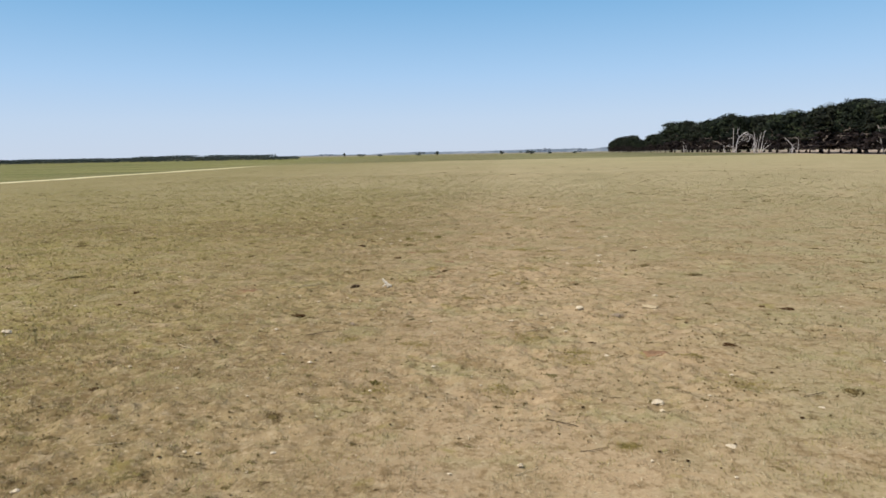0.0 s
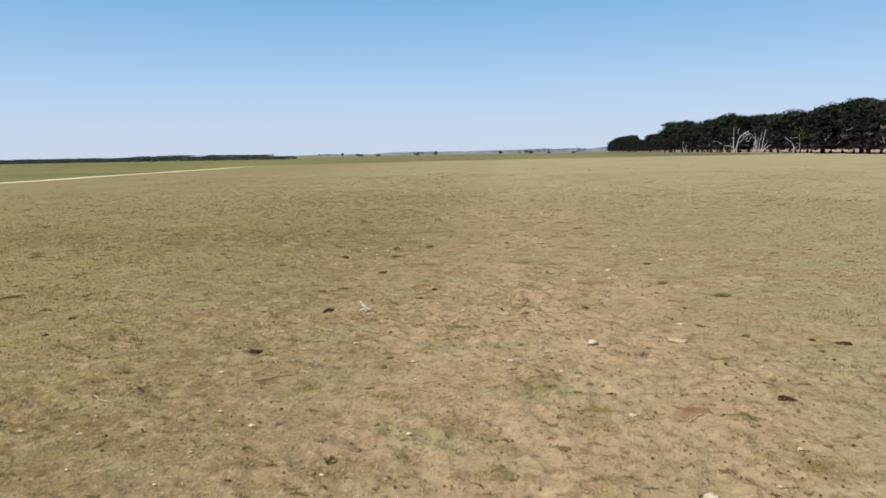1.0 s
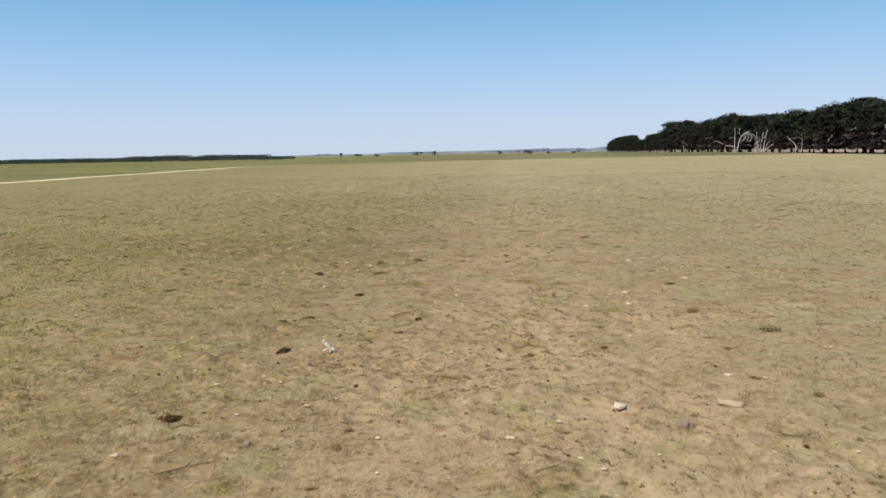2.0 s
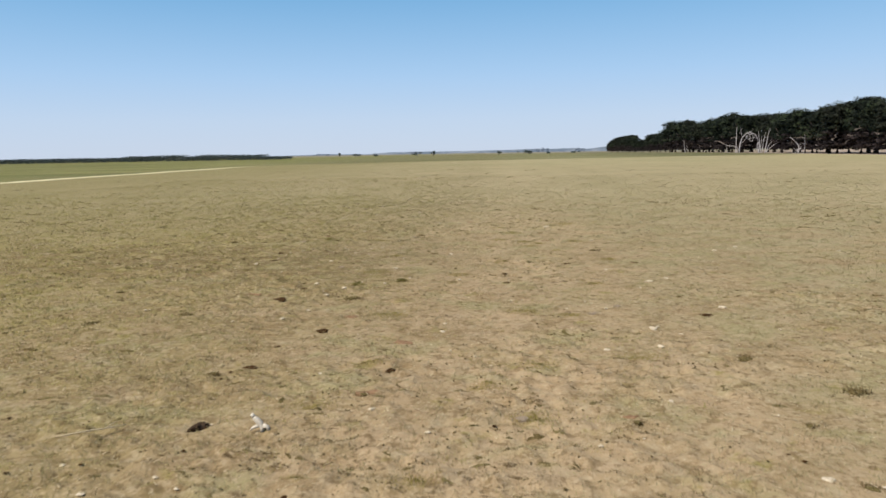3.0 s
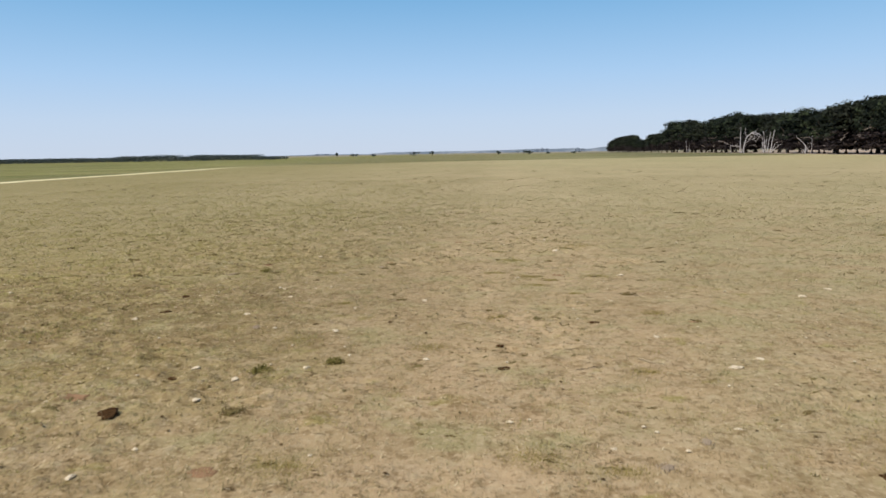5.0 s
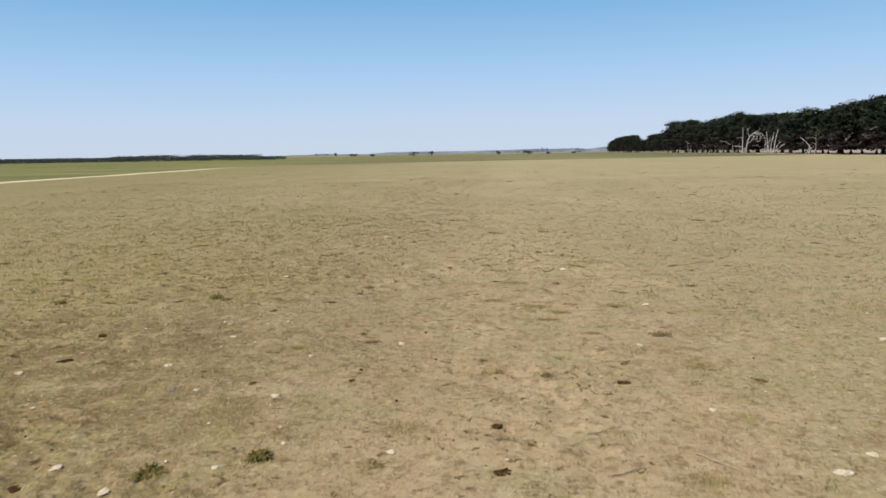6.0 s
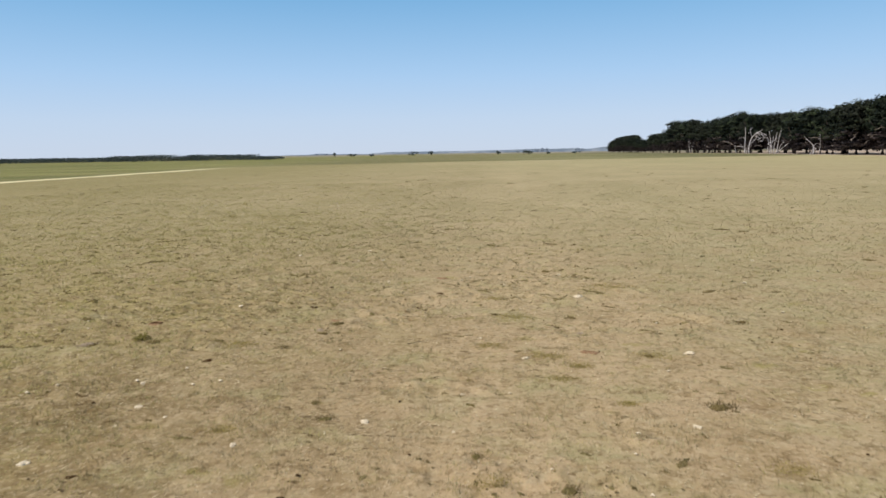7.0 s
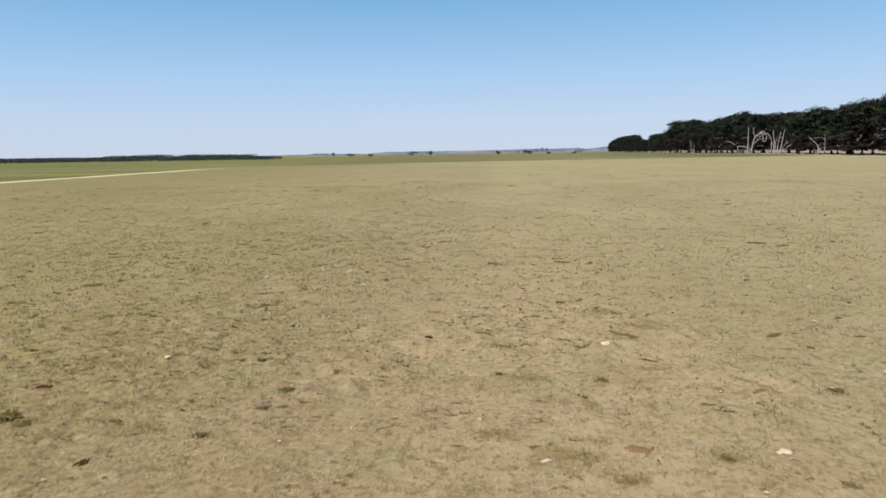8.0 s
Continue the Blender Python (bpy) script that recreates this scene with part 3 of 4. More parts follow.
def trunk_mesh(name, seed, height, radius, limbs):
    rnd = random.Random(seed)
    top = height * 0.8
    pts = [(rnd.uniform(-0.25, 0.25) * i, rnd.uniform(-0.25, 0.25) * i, top * i / 6 - 0.3) for i in range(7)]
    pieces = [tube(pts, [radius * (1.5 if i == 0 else 1.0) * (1 - i / 7.5) for i in range(7)], 8)]
    for n in range(limbs):
        i = rnd.randint(1, 4)
        p = Vector(pts[i])
        a = n * 2.4 + rnd.uniform(-0.4, 0.4)
        reach = height * rnd.uniform(0.16, 0.32)
        d = Vector((math.cos(a), math.sin(a), rnd.uniform(0.25, 0.8)))
        q = [p, p + d * reach * 0.5, p + d * reach + Vector((0, 0, reach * 0.25))]
        pieces.append(tube(q, [radius * 0.45, radius * 0.3, radius * 0.1], 6))
    return mesh_from(name, *joined(pieces), M_BARK, True)


def bent_limb(seed, reach, radius):
    """A bare grey limb that droops and forks."""
    rnd = random.Random(seed)
    p, d = Vector((0, 0, 0)), Vector((1, 0, rnd.uniform(-0.1, 0.5))).normalized()
    pts = [p.copy()]
    for i in range(5):
        d = (d + Vector((0, rnd.uniform(-0.25, 0.25), rnd.uniform(-0.28, 0.2)))).normalized()
        p = p + d * reach / 5
        pts.append(p.copy())
    pieces = [tube(pts, [radius * (1 - 0.75 * i / 5) for i in range(6)], 6)]
    for j in (2, 3, 4):
        e = Vector((0.6, rnd.uniform(-0.8, 0.8), rnd.uniform(-0.5, 0.6))).normalized()
        pieces.append(tube([pts[j], pts[j] + e * reach * 0.16, pts[j] + e * reach * 0.27 + Vector((0, 0, 0.2))], [radius * 0.45, radius * 0.35, radius * 0.15], 5))
    return mesh_from("dead_limb", *joined(pieces), M_DEADLIMB, True)


TREE_HEIGHT = 21.0
TREE_KINDS = []
for i in range(5):
    spread = (8.0, 9.5, 7.5, 9.0, 8.5)[i]
    TREE_KINDS.append((crown_mesh("crown", 30 + i, TREE_HEIGHT, spread), trunk_mesh("trunk", 40 + i, TREE_HEIGHT, 0.62, 10), skirt_mesh("lower_foliage", 50 + i, TREE_HEIGHT, spread)))
BARE_LIMBS = [bent_limb(60 + i, 5.5, 0.20) for i in range(4)]
# height of the row along its length: distance north, metres
ROW_TOP = ((225, 20.0), (255, 18.2), (262, 20.6), (270, 22.0), (283, 20.8), (307, 19.8), (320, 17.8), (336, 19.2), (379, 20.4), (414, 19.9), (425, 22.0), (441, 22.4),
           (470, 19.8), (500, 20.2), (528, 23.4), (563, 23.8), (572, 20.0), (580, 16.2), (601, 15.5), (640, 15.6), (655, 14.2), (662, 12.5), (682, 10.5), (698, 12.0), (708, 15.4), (735, 17.0), (790, 17.0), (835, 15.6), (865, 13.4), (885, 11.0))


def row_top(y):
    return float(np.interp(y, [r[0] for r in ROW_TOP], [r[1] for r in ROW_TOP]))


def cypress(rnd, kind, x, y, height, label, limbs):
    crown, trunk, skirt = TREE_KINDS[kind]
    ob = new("cypress_tree")
    turn, k = rnd.uniform(0, 360), height / TREE_HEIGHT
    wide = k * 0.9 if k < 0.8 else k * rnd.uniform(0.8, 1.12)
    ob.matrix_world = pose(x, y, float(terrain(x, y)), 0, 0, turn) @ Matrix.Diagonal((wide, wide, k, 1))
    part("trunk", trunk, ob)
    part("crown", crown, ob)
    part("lower_foliage", skirt, ob, "dense dull brown lower foliage")
    for n in range(limbs):
        limb = part("dead_limb", rnd.choice(BARE_LIMBS), ob, "bare grey dead limb")
        a = radians(rnd.uniform(200, 290) - turn)
        r = rnd.uniform(2.5, 4.5)
        limb.matrix_local = Matrix.Translation((math.cos(a) * r, math.sin(a) * r, rnd.uniform(3.0, 9.5))) @ Matrix.Rotation(a + rnd.uniform(-1.2, 1.2), 4, "Z")
    tagged(ob, label, "tree", "row of cypresses beside the pasture")


def build_row():
    rnd = random.Random(4)
    y = 226.0
    while y < 885:
        low = y > 575
        for lane, x0 in enumerate((132, 142)):
            if 674 < y < 689 or (low and lane):
                continue
            if lane == 0 and 352 < y < 402:
                continue
            cypress(rnd, rnd.randrange(5), x0 + rnd.uniform(-2, 2), y + rnd.uniform(-1.5, 1.5) + 3 * lane, row_top(y * 132 / x0) * 1.045 * (rnd.uniform(0.84, 1.04) if lane == 0 and not low else rnd.uniform(0.97, 1.03)),
                    "smaller dark green cypress at the row's far end" if low else "dark green spreading cypress in a dense old row", 4 if lane == 0 and y < 480 else 0)
        y += rnd.uniform(8.5, 12.5) if not low else rnd.uniform(7.0, 10.0)


build_row()
cypress(random.Random(3), 2, 132.0, 681.0, 12.5, "low dark green cypress in a gap of the row", 0)

VIEW_SIDE = Vector((0.95, -0.31, 0))      # across the camera's line of sight, the way the dead stems fan out


def smooth_line(points, steps=4):
    """A rounded polyline through points (Catmull-Rom)."""
    p = [Vector(q) for q in points]
    p = [p[0] * 2 - p[1]] + p + [p[-1] * 2 - p[-2]]
    out = []
    for a, b, c, d in zip(p, p[1:], p[2:], p[3:]):
        for k in range(steps):
            t = k / steps
            out.append(0.5 * (2 * b + (c - a) * t + (2 * a - 5 * b + 4 * c - d) * t * t + (3 * b - a - 3 * c + d) * t ** 3))
    return out + [p[-2]]


def dead_tree(seed, x, y, stems, twigs, label):
    """A bare bleached tree; each stem: its foot's radius, then places along it as (sideways, height) in metres."""
    rnd = random.Random(seed)
    ob = new("dead_tree")
    ob.matrix_world = pose(x, y, float(terrain(x, y)))
    for r0, line in stems:
        depth = rnd.uniform(-0.6, 0.6)
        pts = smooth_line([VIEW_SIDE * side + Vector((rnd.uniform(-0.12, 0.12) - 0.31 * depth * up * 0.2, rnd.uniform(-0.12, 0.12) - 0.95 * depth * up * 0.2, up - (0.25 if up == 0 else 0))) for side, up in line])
        n = len(pts)
        stem = part("stem", mesh_from("stem", *tube(pts, [r0 * (1 - 0.72 * i / (n - 1)) for i in range(n)], 8), M_DEADWOOD, True), ob)
        for b in range(twigs):
            i = rnd.randint(n // 3, n - 2)
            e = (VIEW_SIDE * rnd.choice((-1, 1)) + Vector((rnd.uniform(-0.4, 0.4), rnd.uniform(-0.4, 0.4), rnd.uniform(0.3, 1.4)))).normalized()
            q = [pts[i].copy()]
            for j in range(5):
                e = (e + Vector((rnd.uniform(-0.25, 0.25), rnd.uniform(-0.25, 0.25), rnd.uniform(-0.3, 0.25)))).normalized()
                q.append(q[-1] + e * rnd.uniform(0.25, 0.5))
            part("branch", mesh_from("branch", *tube(q, [0.085, 0.075, 0.06, 0.05, 0.035, 0.02], 6), M_DEADWOOD, True), stem)
    tagged(ob, label, "tree", "dead trees along the row")


# stem outlines and feet are placed to fit the camera's view
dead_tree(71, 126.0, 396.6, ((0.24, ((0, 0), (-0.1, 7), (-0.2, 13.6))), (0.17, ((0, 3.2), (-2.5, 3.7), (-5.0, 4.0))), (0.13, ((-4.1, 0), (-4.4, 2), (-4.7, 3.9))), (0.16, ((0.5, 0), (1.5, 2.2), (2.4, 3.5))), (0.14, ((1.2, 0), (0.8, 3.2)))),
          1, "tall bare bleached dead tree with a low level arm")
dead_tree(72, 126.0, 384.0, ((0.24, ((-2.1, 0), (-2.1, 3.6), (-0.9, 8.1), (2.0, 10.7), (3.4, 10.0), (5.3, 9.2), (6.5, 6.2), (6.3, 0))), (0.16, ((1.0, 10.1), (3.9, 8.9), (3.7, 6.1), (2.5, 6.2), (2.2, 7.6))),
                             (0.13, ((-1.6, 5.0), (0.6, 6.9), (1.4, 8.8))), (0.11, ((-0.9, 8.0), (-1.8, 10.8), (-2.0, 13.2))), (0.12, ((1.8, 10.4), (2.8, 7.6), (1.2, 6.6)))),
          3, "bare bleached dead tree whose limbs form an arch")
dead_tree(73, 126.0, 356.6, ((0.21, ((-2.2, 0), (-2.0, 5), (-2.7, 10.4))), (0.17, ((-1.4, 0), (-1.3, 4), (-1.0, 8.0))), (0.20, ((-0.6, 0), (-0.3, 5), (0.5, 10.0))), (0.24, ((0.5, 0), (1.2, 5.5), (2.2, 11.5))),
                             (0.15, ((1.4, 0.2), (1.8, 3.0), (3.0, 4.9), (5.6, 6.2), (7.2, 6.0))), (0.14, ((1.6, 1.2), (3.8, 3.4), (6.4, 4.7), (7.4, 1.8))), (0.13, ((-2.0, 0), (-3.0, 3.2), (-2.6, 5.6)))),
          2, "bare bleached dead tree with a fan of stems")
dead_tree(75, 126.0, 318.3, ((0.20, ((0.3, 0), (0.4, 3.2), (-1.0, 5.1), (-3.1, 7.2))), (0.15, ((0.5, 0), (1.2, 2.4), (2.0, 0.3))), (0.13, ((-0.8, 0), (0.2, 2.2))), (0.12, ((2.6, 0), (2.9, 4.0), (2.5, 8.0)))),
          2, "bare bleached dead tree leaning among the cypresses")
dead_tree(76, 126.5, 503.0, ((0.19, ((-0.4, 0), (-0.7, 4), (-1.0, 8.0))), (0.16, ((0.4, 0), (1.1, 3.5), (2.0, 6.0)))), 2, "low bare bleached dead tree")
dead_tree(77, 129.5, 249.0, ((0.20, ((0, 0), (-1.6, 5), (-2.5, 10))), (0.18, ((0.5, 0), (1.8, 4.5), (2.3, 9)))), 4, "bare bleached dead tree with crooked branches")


# ---------------------------------------------------------------- scrub, far trees, ridge
def clump_cloud(rng, c, size, squash=0.7):
    """Random four-cornered clumps round the centres c."""
    n = len(c)
    nrm = rng.normal(size=(n, 3)) + [0, 0, 0.7]
    nrm /= np.linalg.norm(nrm, axis=1)[:, None]
    t = np.cross(nrm, rng.normal(size=(n, 3)))
    t /= np.linalg.norm(t, axis=1)[:, None]
    b = np.cross(nrm, t)
    w = (size * rng.uniform(0.5, 1.3, n))[:, None]
    return np.stack([c - t * w, c - b * w * squash, c + t * w + nrm * w * 0.3, c + b * w * squash], 1).reshape(-1, 3)


def build_scrub():
    """A long low belt of scrub woodland west of the track, in several stretches."""
    rng = np.random.default_rng(9)
    out = []
    for x0, x1, y0, tall in ((-640, -236, 442, 3.5), (-236, -204, 426, 4.3), (-206, -190, 438, 3.2), (-192, -138, 430, 4.2)):
        for bx in np.arange(x0, x1, 2.4):
            for row in range(3):
                h = tall * (0.72 + 0.26 * value_noise(bx, row * 40.0, 0.06, 33)) * rng.uniform(0.95, 1.04)
                if x1 == -138 and bx > -152:
                    h *= 0.6
                cx, cy = bx + rng.uniform(-1, 1), y0 + row * 7 + rng.uniform(-2.5, 2.5)
                n = 80
                u = rng.uniform(-1, 1, n)
                c = np.stack([u * 4.6, rng.uniform(-2.8, 2.8, n), h * (1 - 0.35 * u * u) * rng.random(n) ** 0.55], 1) + [cx, cy, float(terrain(cx, cy))]
                out.append(clump_cloud(rng, c, 0.42))
    me = mesh_of_cells("scrub_woodland", np.concatenate(out), 4, M_SCRUB)
    tagged(new("scrub_woodland", me), "low dark green belt of scrub woodland across the meadow", "woodland", kind="stuff")


build_scrub()


def lone_tree(seed, x, y, height, spread):
    """A small round-headed tree far out on the plain."""
    rng = np.random.default_rng(seed)
    ob = new("lone_tree")
    ob.matrix_world = pose(x, y, float(terrain(x, y)))
    part("trunk", mesh_from("trunk", *tube([(0, 0, -0.2), (0.05, 0, height * 0.3), (0, 0.1, height * 0.6)], [0.22, 0.17, 0.1], 7), M_BARK, True), ob)
    cs = []
    for _ in range(7):
        o = rng.normal(size=3) * [spread * 0.45, spread * 0.45, height * 0.12] + [0, 0, height * 0.62]
        d = rng.normal(size=(45, 3))
        d /= np.linalg.norm(d, axis=1)[:, None]
        cs.append(o + d * [spread * 0.45, spread * 0.45, height * 0.22] * rng.uniform(0.6, 1.05, 45)[:, None])
    part("crown", mesh_of_cells("crown", clump_cloud(rng, np.concatenate(cs), 0.35), 4, M_SCRUB), ob)
    tagged(ob, "small dark round-headed tree standing alone on the plain", "tree", "lone trees on the plain")


for i, (x, y, height, spread) in enumerate(((-146.6, 620, 4.0, 1.6), (-131.9, 620, 3.2, 2.8), (-117.8, 640, 2.4, 2.2), (-76.3, 620, 4.0, 3.2), (-61.9, 620, 3.8, 2.0), (-3.8, 620, 3.4, 2.4),
                                          (18.3, 620, 4.0, 3.8), (22.5, 624, 3.4, 3.0), (61.7, 620, 2.2, 3.0), (40.0, 640, 2.2, 2.0))):
    lone_tree(200 + i, x, y, height, spread)

RIDGE = ((-2600, -6.0), (-1125, -6.0), (-853, -6.3), (-730, -3.9), (-686, -1.4), (-630, -3.4), (-520, -4.8), (-433, 0.9), (-335, 1.5), (-238, 0.6), (-88, 1.2), (18, 2.4), (102, 4.6),
         (196, 3.8), (269, 5.2), (310, 1.8), (362, 7.1), (400, 12.7), (475, 13.4), (900, 12.0), (2600, 3.0))


def build_ridge():
    """Wooded low ridge at the end of the plain, its haze painted in as blue."""
    rng = np.random.default_rng(77)
    xs = np.arange(-2600, 2600, 7.0)
    crest = np.interp(xs, [r[0] for r in RIDGE], [r[1] for r in RIDGE])
    base = terrain(xs, np.full_like(xs, 2600.0))
    crest = np.maximum(crest - base, 0.3) + 0.9 * value_noise(xs, xs * 0, 0.03, 70) + 1.3 * value_noise(xs, xs * 0 + 9, 0.11, 71) - 1.0
    rows = []
    for k, f in ((0, 0.0), (1, 0.75), (2, 1.0), (3, 0.8), (4, 0.0)):
        rows.append(np.stack([xs + rng.uniform(-1, 1, len(xs)), np.full_like(xs, 2560 + 22 * k), base - 0.5 + (crest + 0.5) * f], 1))
    n = len(xs)
    faces = [(k * n + i, k * n + i + 1, (k + 1) * n + i + 1, (k + 1) * n + i) for k in range(4) for i in range(n - 1)]
    tagged(new("distant_ridge", mesh_from("distant_ridge", np.concatenate(rows), faces, M_RIDGE)), "low wooded ridge at the end of the plain, haze in its blue colour", "backdrop", kind="structure")
    # a few taller stands on the ridge
    out = []
    for cx, tall, wide in ((144, 16.5, 8), (160, 14.5, 6), (126, 12.0, 12), (-690, 6.5, 14), (-655, 6.0, 10), (-330, 9.5, 20), (270, 13.5, 14), (287, 12.5, 10)):
        z0 = float(terrain(cx, 2540.0))
        d = rng.normal(size=(160, 3))
        d /= np.linalg.norm(d, axis=1)[:, None]
        c = d * [wide, 6, tall * 0.5] * rng.uniform(0.4, 1.0, 160)[:, None] + [cx, 2540, z0 + tall * 0.5]
        out.append(clump_cloud(rng, c, 1.6))
    tagged(new("distant_woods", mesh_of_cells("distant_woods", np.concatenate(out), 4, M_RIDGE)), "far stands of trees with distance haze in their blue colour", "woodland", kind="stuff")


build_ridge()

# ---------------------------------------------------------------- things lying on the field
STONES_A = (
    (-5.52, 6.77, 0.17), (-2.91, 7.87, 0.09), (2.78, 8.37, 0.18), (4.47, 9.78, 0.14), (2.2, 9.85, 0.23), (-5.81, 11.21, 0.14),
    (1.82, 12.26, 0.17), (-10.61, 13.26, 0.25), (-4.92, 13.86, 0.22), (0.96, 14, 0.15), (3.35, 14.32, 0.08), (0.1, 14.55, 0.16),
    (1.7, 15.64, 0.26), (7.68, 16.13, 0.15), (3.74, 17.27, 0.23), (-1.89, 19.16, 0.15), (2.56, 19.69, 0.12), (-3.08, 20.71, 0.12),
    (2, 22.35, 0.21), (3.07, 22.64, 0.18), (3.66, 23.56, 0.12), (-1.23, 23.6, 0.17), (3.18, 23.9, 0.24), (-1.24, 24.25, 0.16),
    (-5.04, 24.63, 0.15), (-2.29, 25.33, 0.08), (1.57, 25.77, 0.12), (5.21, 25.92, 0.25), (3.33, 26.44, 0.13), (-4.64, 27.18, 0.19),
    (-4.42, 28.2, 0.17), (-5.35, 28.72, 0.21),
)
STONES_B = (
    (-3.38, 28.92, 0.21), (0.16, 28.99, 0.07), (4.19, 29.17, 0.29), (-1.26, 29.43, 0.16), (-2.74, 29.62, 0.11), (4.79, 29.73, 0.21),
    (3.26, 31.08, 0.13), (-3.44, 31.34, 0.18), (-4.85, 31.57, 0.13), (-8.46, 32.27, 0.19), (-5.95, 32.82, 0.18), (-3.48, 33.52, 0.17),
    (-5.46, 34.05, 0.1), (-0.54, 34.09, 0.08), (-1.86, 34.39, 0.18), (-4.91, 34.44, 0.1), (2.85, 34.45, 0.19), (11.91, 34.72, 0.23),
    (-5.54, 34.82, 0.18), (7.71, 35.01, 0.22), (-13.76, 35.15, 0.19), (-0.51, 35.53, 0.09), (8.72, 35.88, 0.25), (-6.05, 35.93, 0.14),
    (0.57, 37.55, 0.17), (3.67, 37.98, 0.26), (-0.33, 38.9, 0.13), (-6.55, 41.69, 0.18), (2.11, 42.89, 0.45), (0.18, 44.42, 0.1),
    (-5.01, 48.88, 0.14), (8.66, 48.94, 0.15),
)
STONES_C = (
    (-4.14, 49.06, 0.21), (6.92, 50.04, 0.13), (-7.56, 50.33, 0.22), (-5.07, 51.37, 0.23), (3.84, 54.6, 0.21),
)
STONES = STONES_A + STONES_B + STONES_C
PATS_A = (
    (-6.64, 10.02, 0.22), (4.19, 12.92, 0.29), (1.65, 13.07, 0.15), (-4.8, 15.08, 0.32), (6.44, 15.99, 0.28), (-9.7, 16.07, 0.21),
    (5.93, 16.16, 0.17), (-2.37, 16.56, 0.13), (-10.07, 17.49, 0.25), (-1.54, 20.66, 0.1), (-1.91, 21.03, 0.19), (-4.47, 21.05, 0.28),
    (-4.39, 22.34, 0.14), (-3.8, 23.56, 0.33), (4.64, 25.14, 0.32), (-13.21, 25.54, 0.28), (-5.72, 26.53, 0.41), (-5.59, 28.3, 0.2),
    (0.18, 28.96, 0.24), (0.08, 30.31, 0.19), (-4.04, 31.96, 0.16), (-2.37, 32.11, 0.14), (2.2, 32.23, 0.28), (-5.14, 32.52, 0.13),
    (-8.11, 33.01, 0.29), (-8.42, 34.78, 0.2), (-5.45, 37.17, 0.21), (-7.91, 39.95, 0.32), (-4.59, 41.51, 0.26), (-1.58, 43.32, 0.24),
    (-4.81, 44.18, 0.16), (-0.85, 44.5, 0.1),
)
PATS_B = (
    (7.72, 45.26, 0.16), (-8.59, 47.61, 0.26), (-10.15, 49.73, 0.22), (-19.54, 51.9, 0.26), (-14.52, 55.23, 0.24),
)
PATS = PATS_A + PATS_B
TUFTS_A = (
    (-3.57, 6.94, 0.21), (-6.09, 8.14, 0.21), (-3.32, 9.06, 0.4), (-4.02, 9.35, 0.21), (5.21, 10.45, 0.53), (-6.65, 13.79, 0.33),
    (-2.1, 14.18, 0.27), (-2.11, 14.72, 0.24), (5.8, 15.42, 0.25), (4.77, 16.4, 0.37), (4.09, 17.05, 0.33), (1.17, 17.16, 0.11),
    (1.91, 18.86, 0.33), (4.2, 18.86, 0.33), (-2.12, 19.69, 0.35), (5.45, 20.23, 0.71), (-4.92, 20.59, 0.32), (-0.02, 21.41, 0.15),
    (-14.41, 21.42, 0.27), (4.4, 21.91, 0.65), (-3.66, 22.43, 0.12), (-2.24, 22.68, 0.09), (-9.35, 24.15, 0.5), (-7.5, 25, 0.57),
    (0.7, 25.37, 0.22), (-10.06, 26.55, 0.28), (-3.82, 26.69, 0.55), (-6.71, 27.22, 0.41), (-10.59, 27.48, 0.35), (-5.8, 29, 0.35),
    (-2.87, 29.15, 0.4), (4.44, 32.46, 0.4),
)
TUFTS_B = (
    (0.87, 32.47, 0.49), (-0.21, 33.35, 0.37), (-2.48, 34.46, 0.41), (-8.94, 34.68, 0.18), (-2.79, 35.09, 0.29), (3.37, 35.17, 0.61),
    (-1.28, 36.26, 0.2), (-5.3, 36.73, 0.14), (2.84, 37.73, 0.31), (-11.58, 37.96, 0.57), (-4.27, 38.07, 0.39), (-8.33, 38.11, 0.45),
    (-9.43, 38.33, 0.28), (-7.08, 38.34, 0.49), (-4.94, 38.95, 0.16), (-3.76, 39.17, 0.44), (-3.59, 39.94, 0.56), (-9.79, 40.22, 0.3),
    (5.42, 40.32, 0.53), (1.75, 40.76, 0.41), (-0.06, 40.96, 0.31), (-9.65, 42.02, 0.32), (-6.8, 43.65, 0.24),
)
TUFTS = TUFTS_A + TUFTS_B
PATCHES_A = (
    (1.52, 8.31, 0.21), (-2.07, 10.21, 0.45), (-0.03, 10.29, 0.53), (3.81, 10.7, 0.61), (1.25, 11.78, 0.59), (3.31, 12.18, 0.39),
    (1.32, 12.38, 0.41), (-1.76, 12.73, 0.52), (-3.16, 13.03, 0.31), (0.41, 13.21, 0.55), (-0.98, 17.02, 0.39), (0.47, 18.94, 0.48),
    (-2.82, 19.28, 0.43), (-0.29, 20.2, 0.36), (0.63, 21.38, 0.61), (-2.36, 21.38, 0.36), (2.56, 21.95, 0.64), (-2.58, 24.99, 0.71),
    (1.6, 25.13, 0.39), (0.53, 25.42, 0.61), (-4.12, 28.66, 0.35), (2.61, 28.87, 0.39), (-2.9, 29.18, 0.36), (-1.3, 30.15, 0.55),
    (-4.03, 30.65, 0.77), (0, 32.64, 0.39), (3.64, 33.2, 0.4), (-3.85, 34.03, 0.33), (2.06, 35.28, 0.26), (1.13, 36.42, 0.38),
    (1.52, 37.09, 0.34), (0.98, 37.67, 0.51),
)
PATCHES_B = (
    (2.93, 37.78, 0.52), (-5.21, 38.27, 0.5), (-0.12, 38.33, 0.47), (0.44, 40.74, 0.78), (-0.11, 42.64, 0.44), (3.05, 44.26, 0.98),
)
PATCHES = PATCHES_A + PATCHES_B
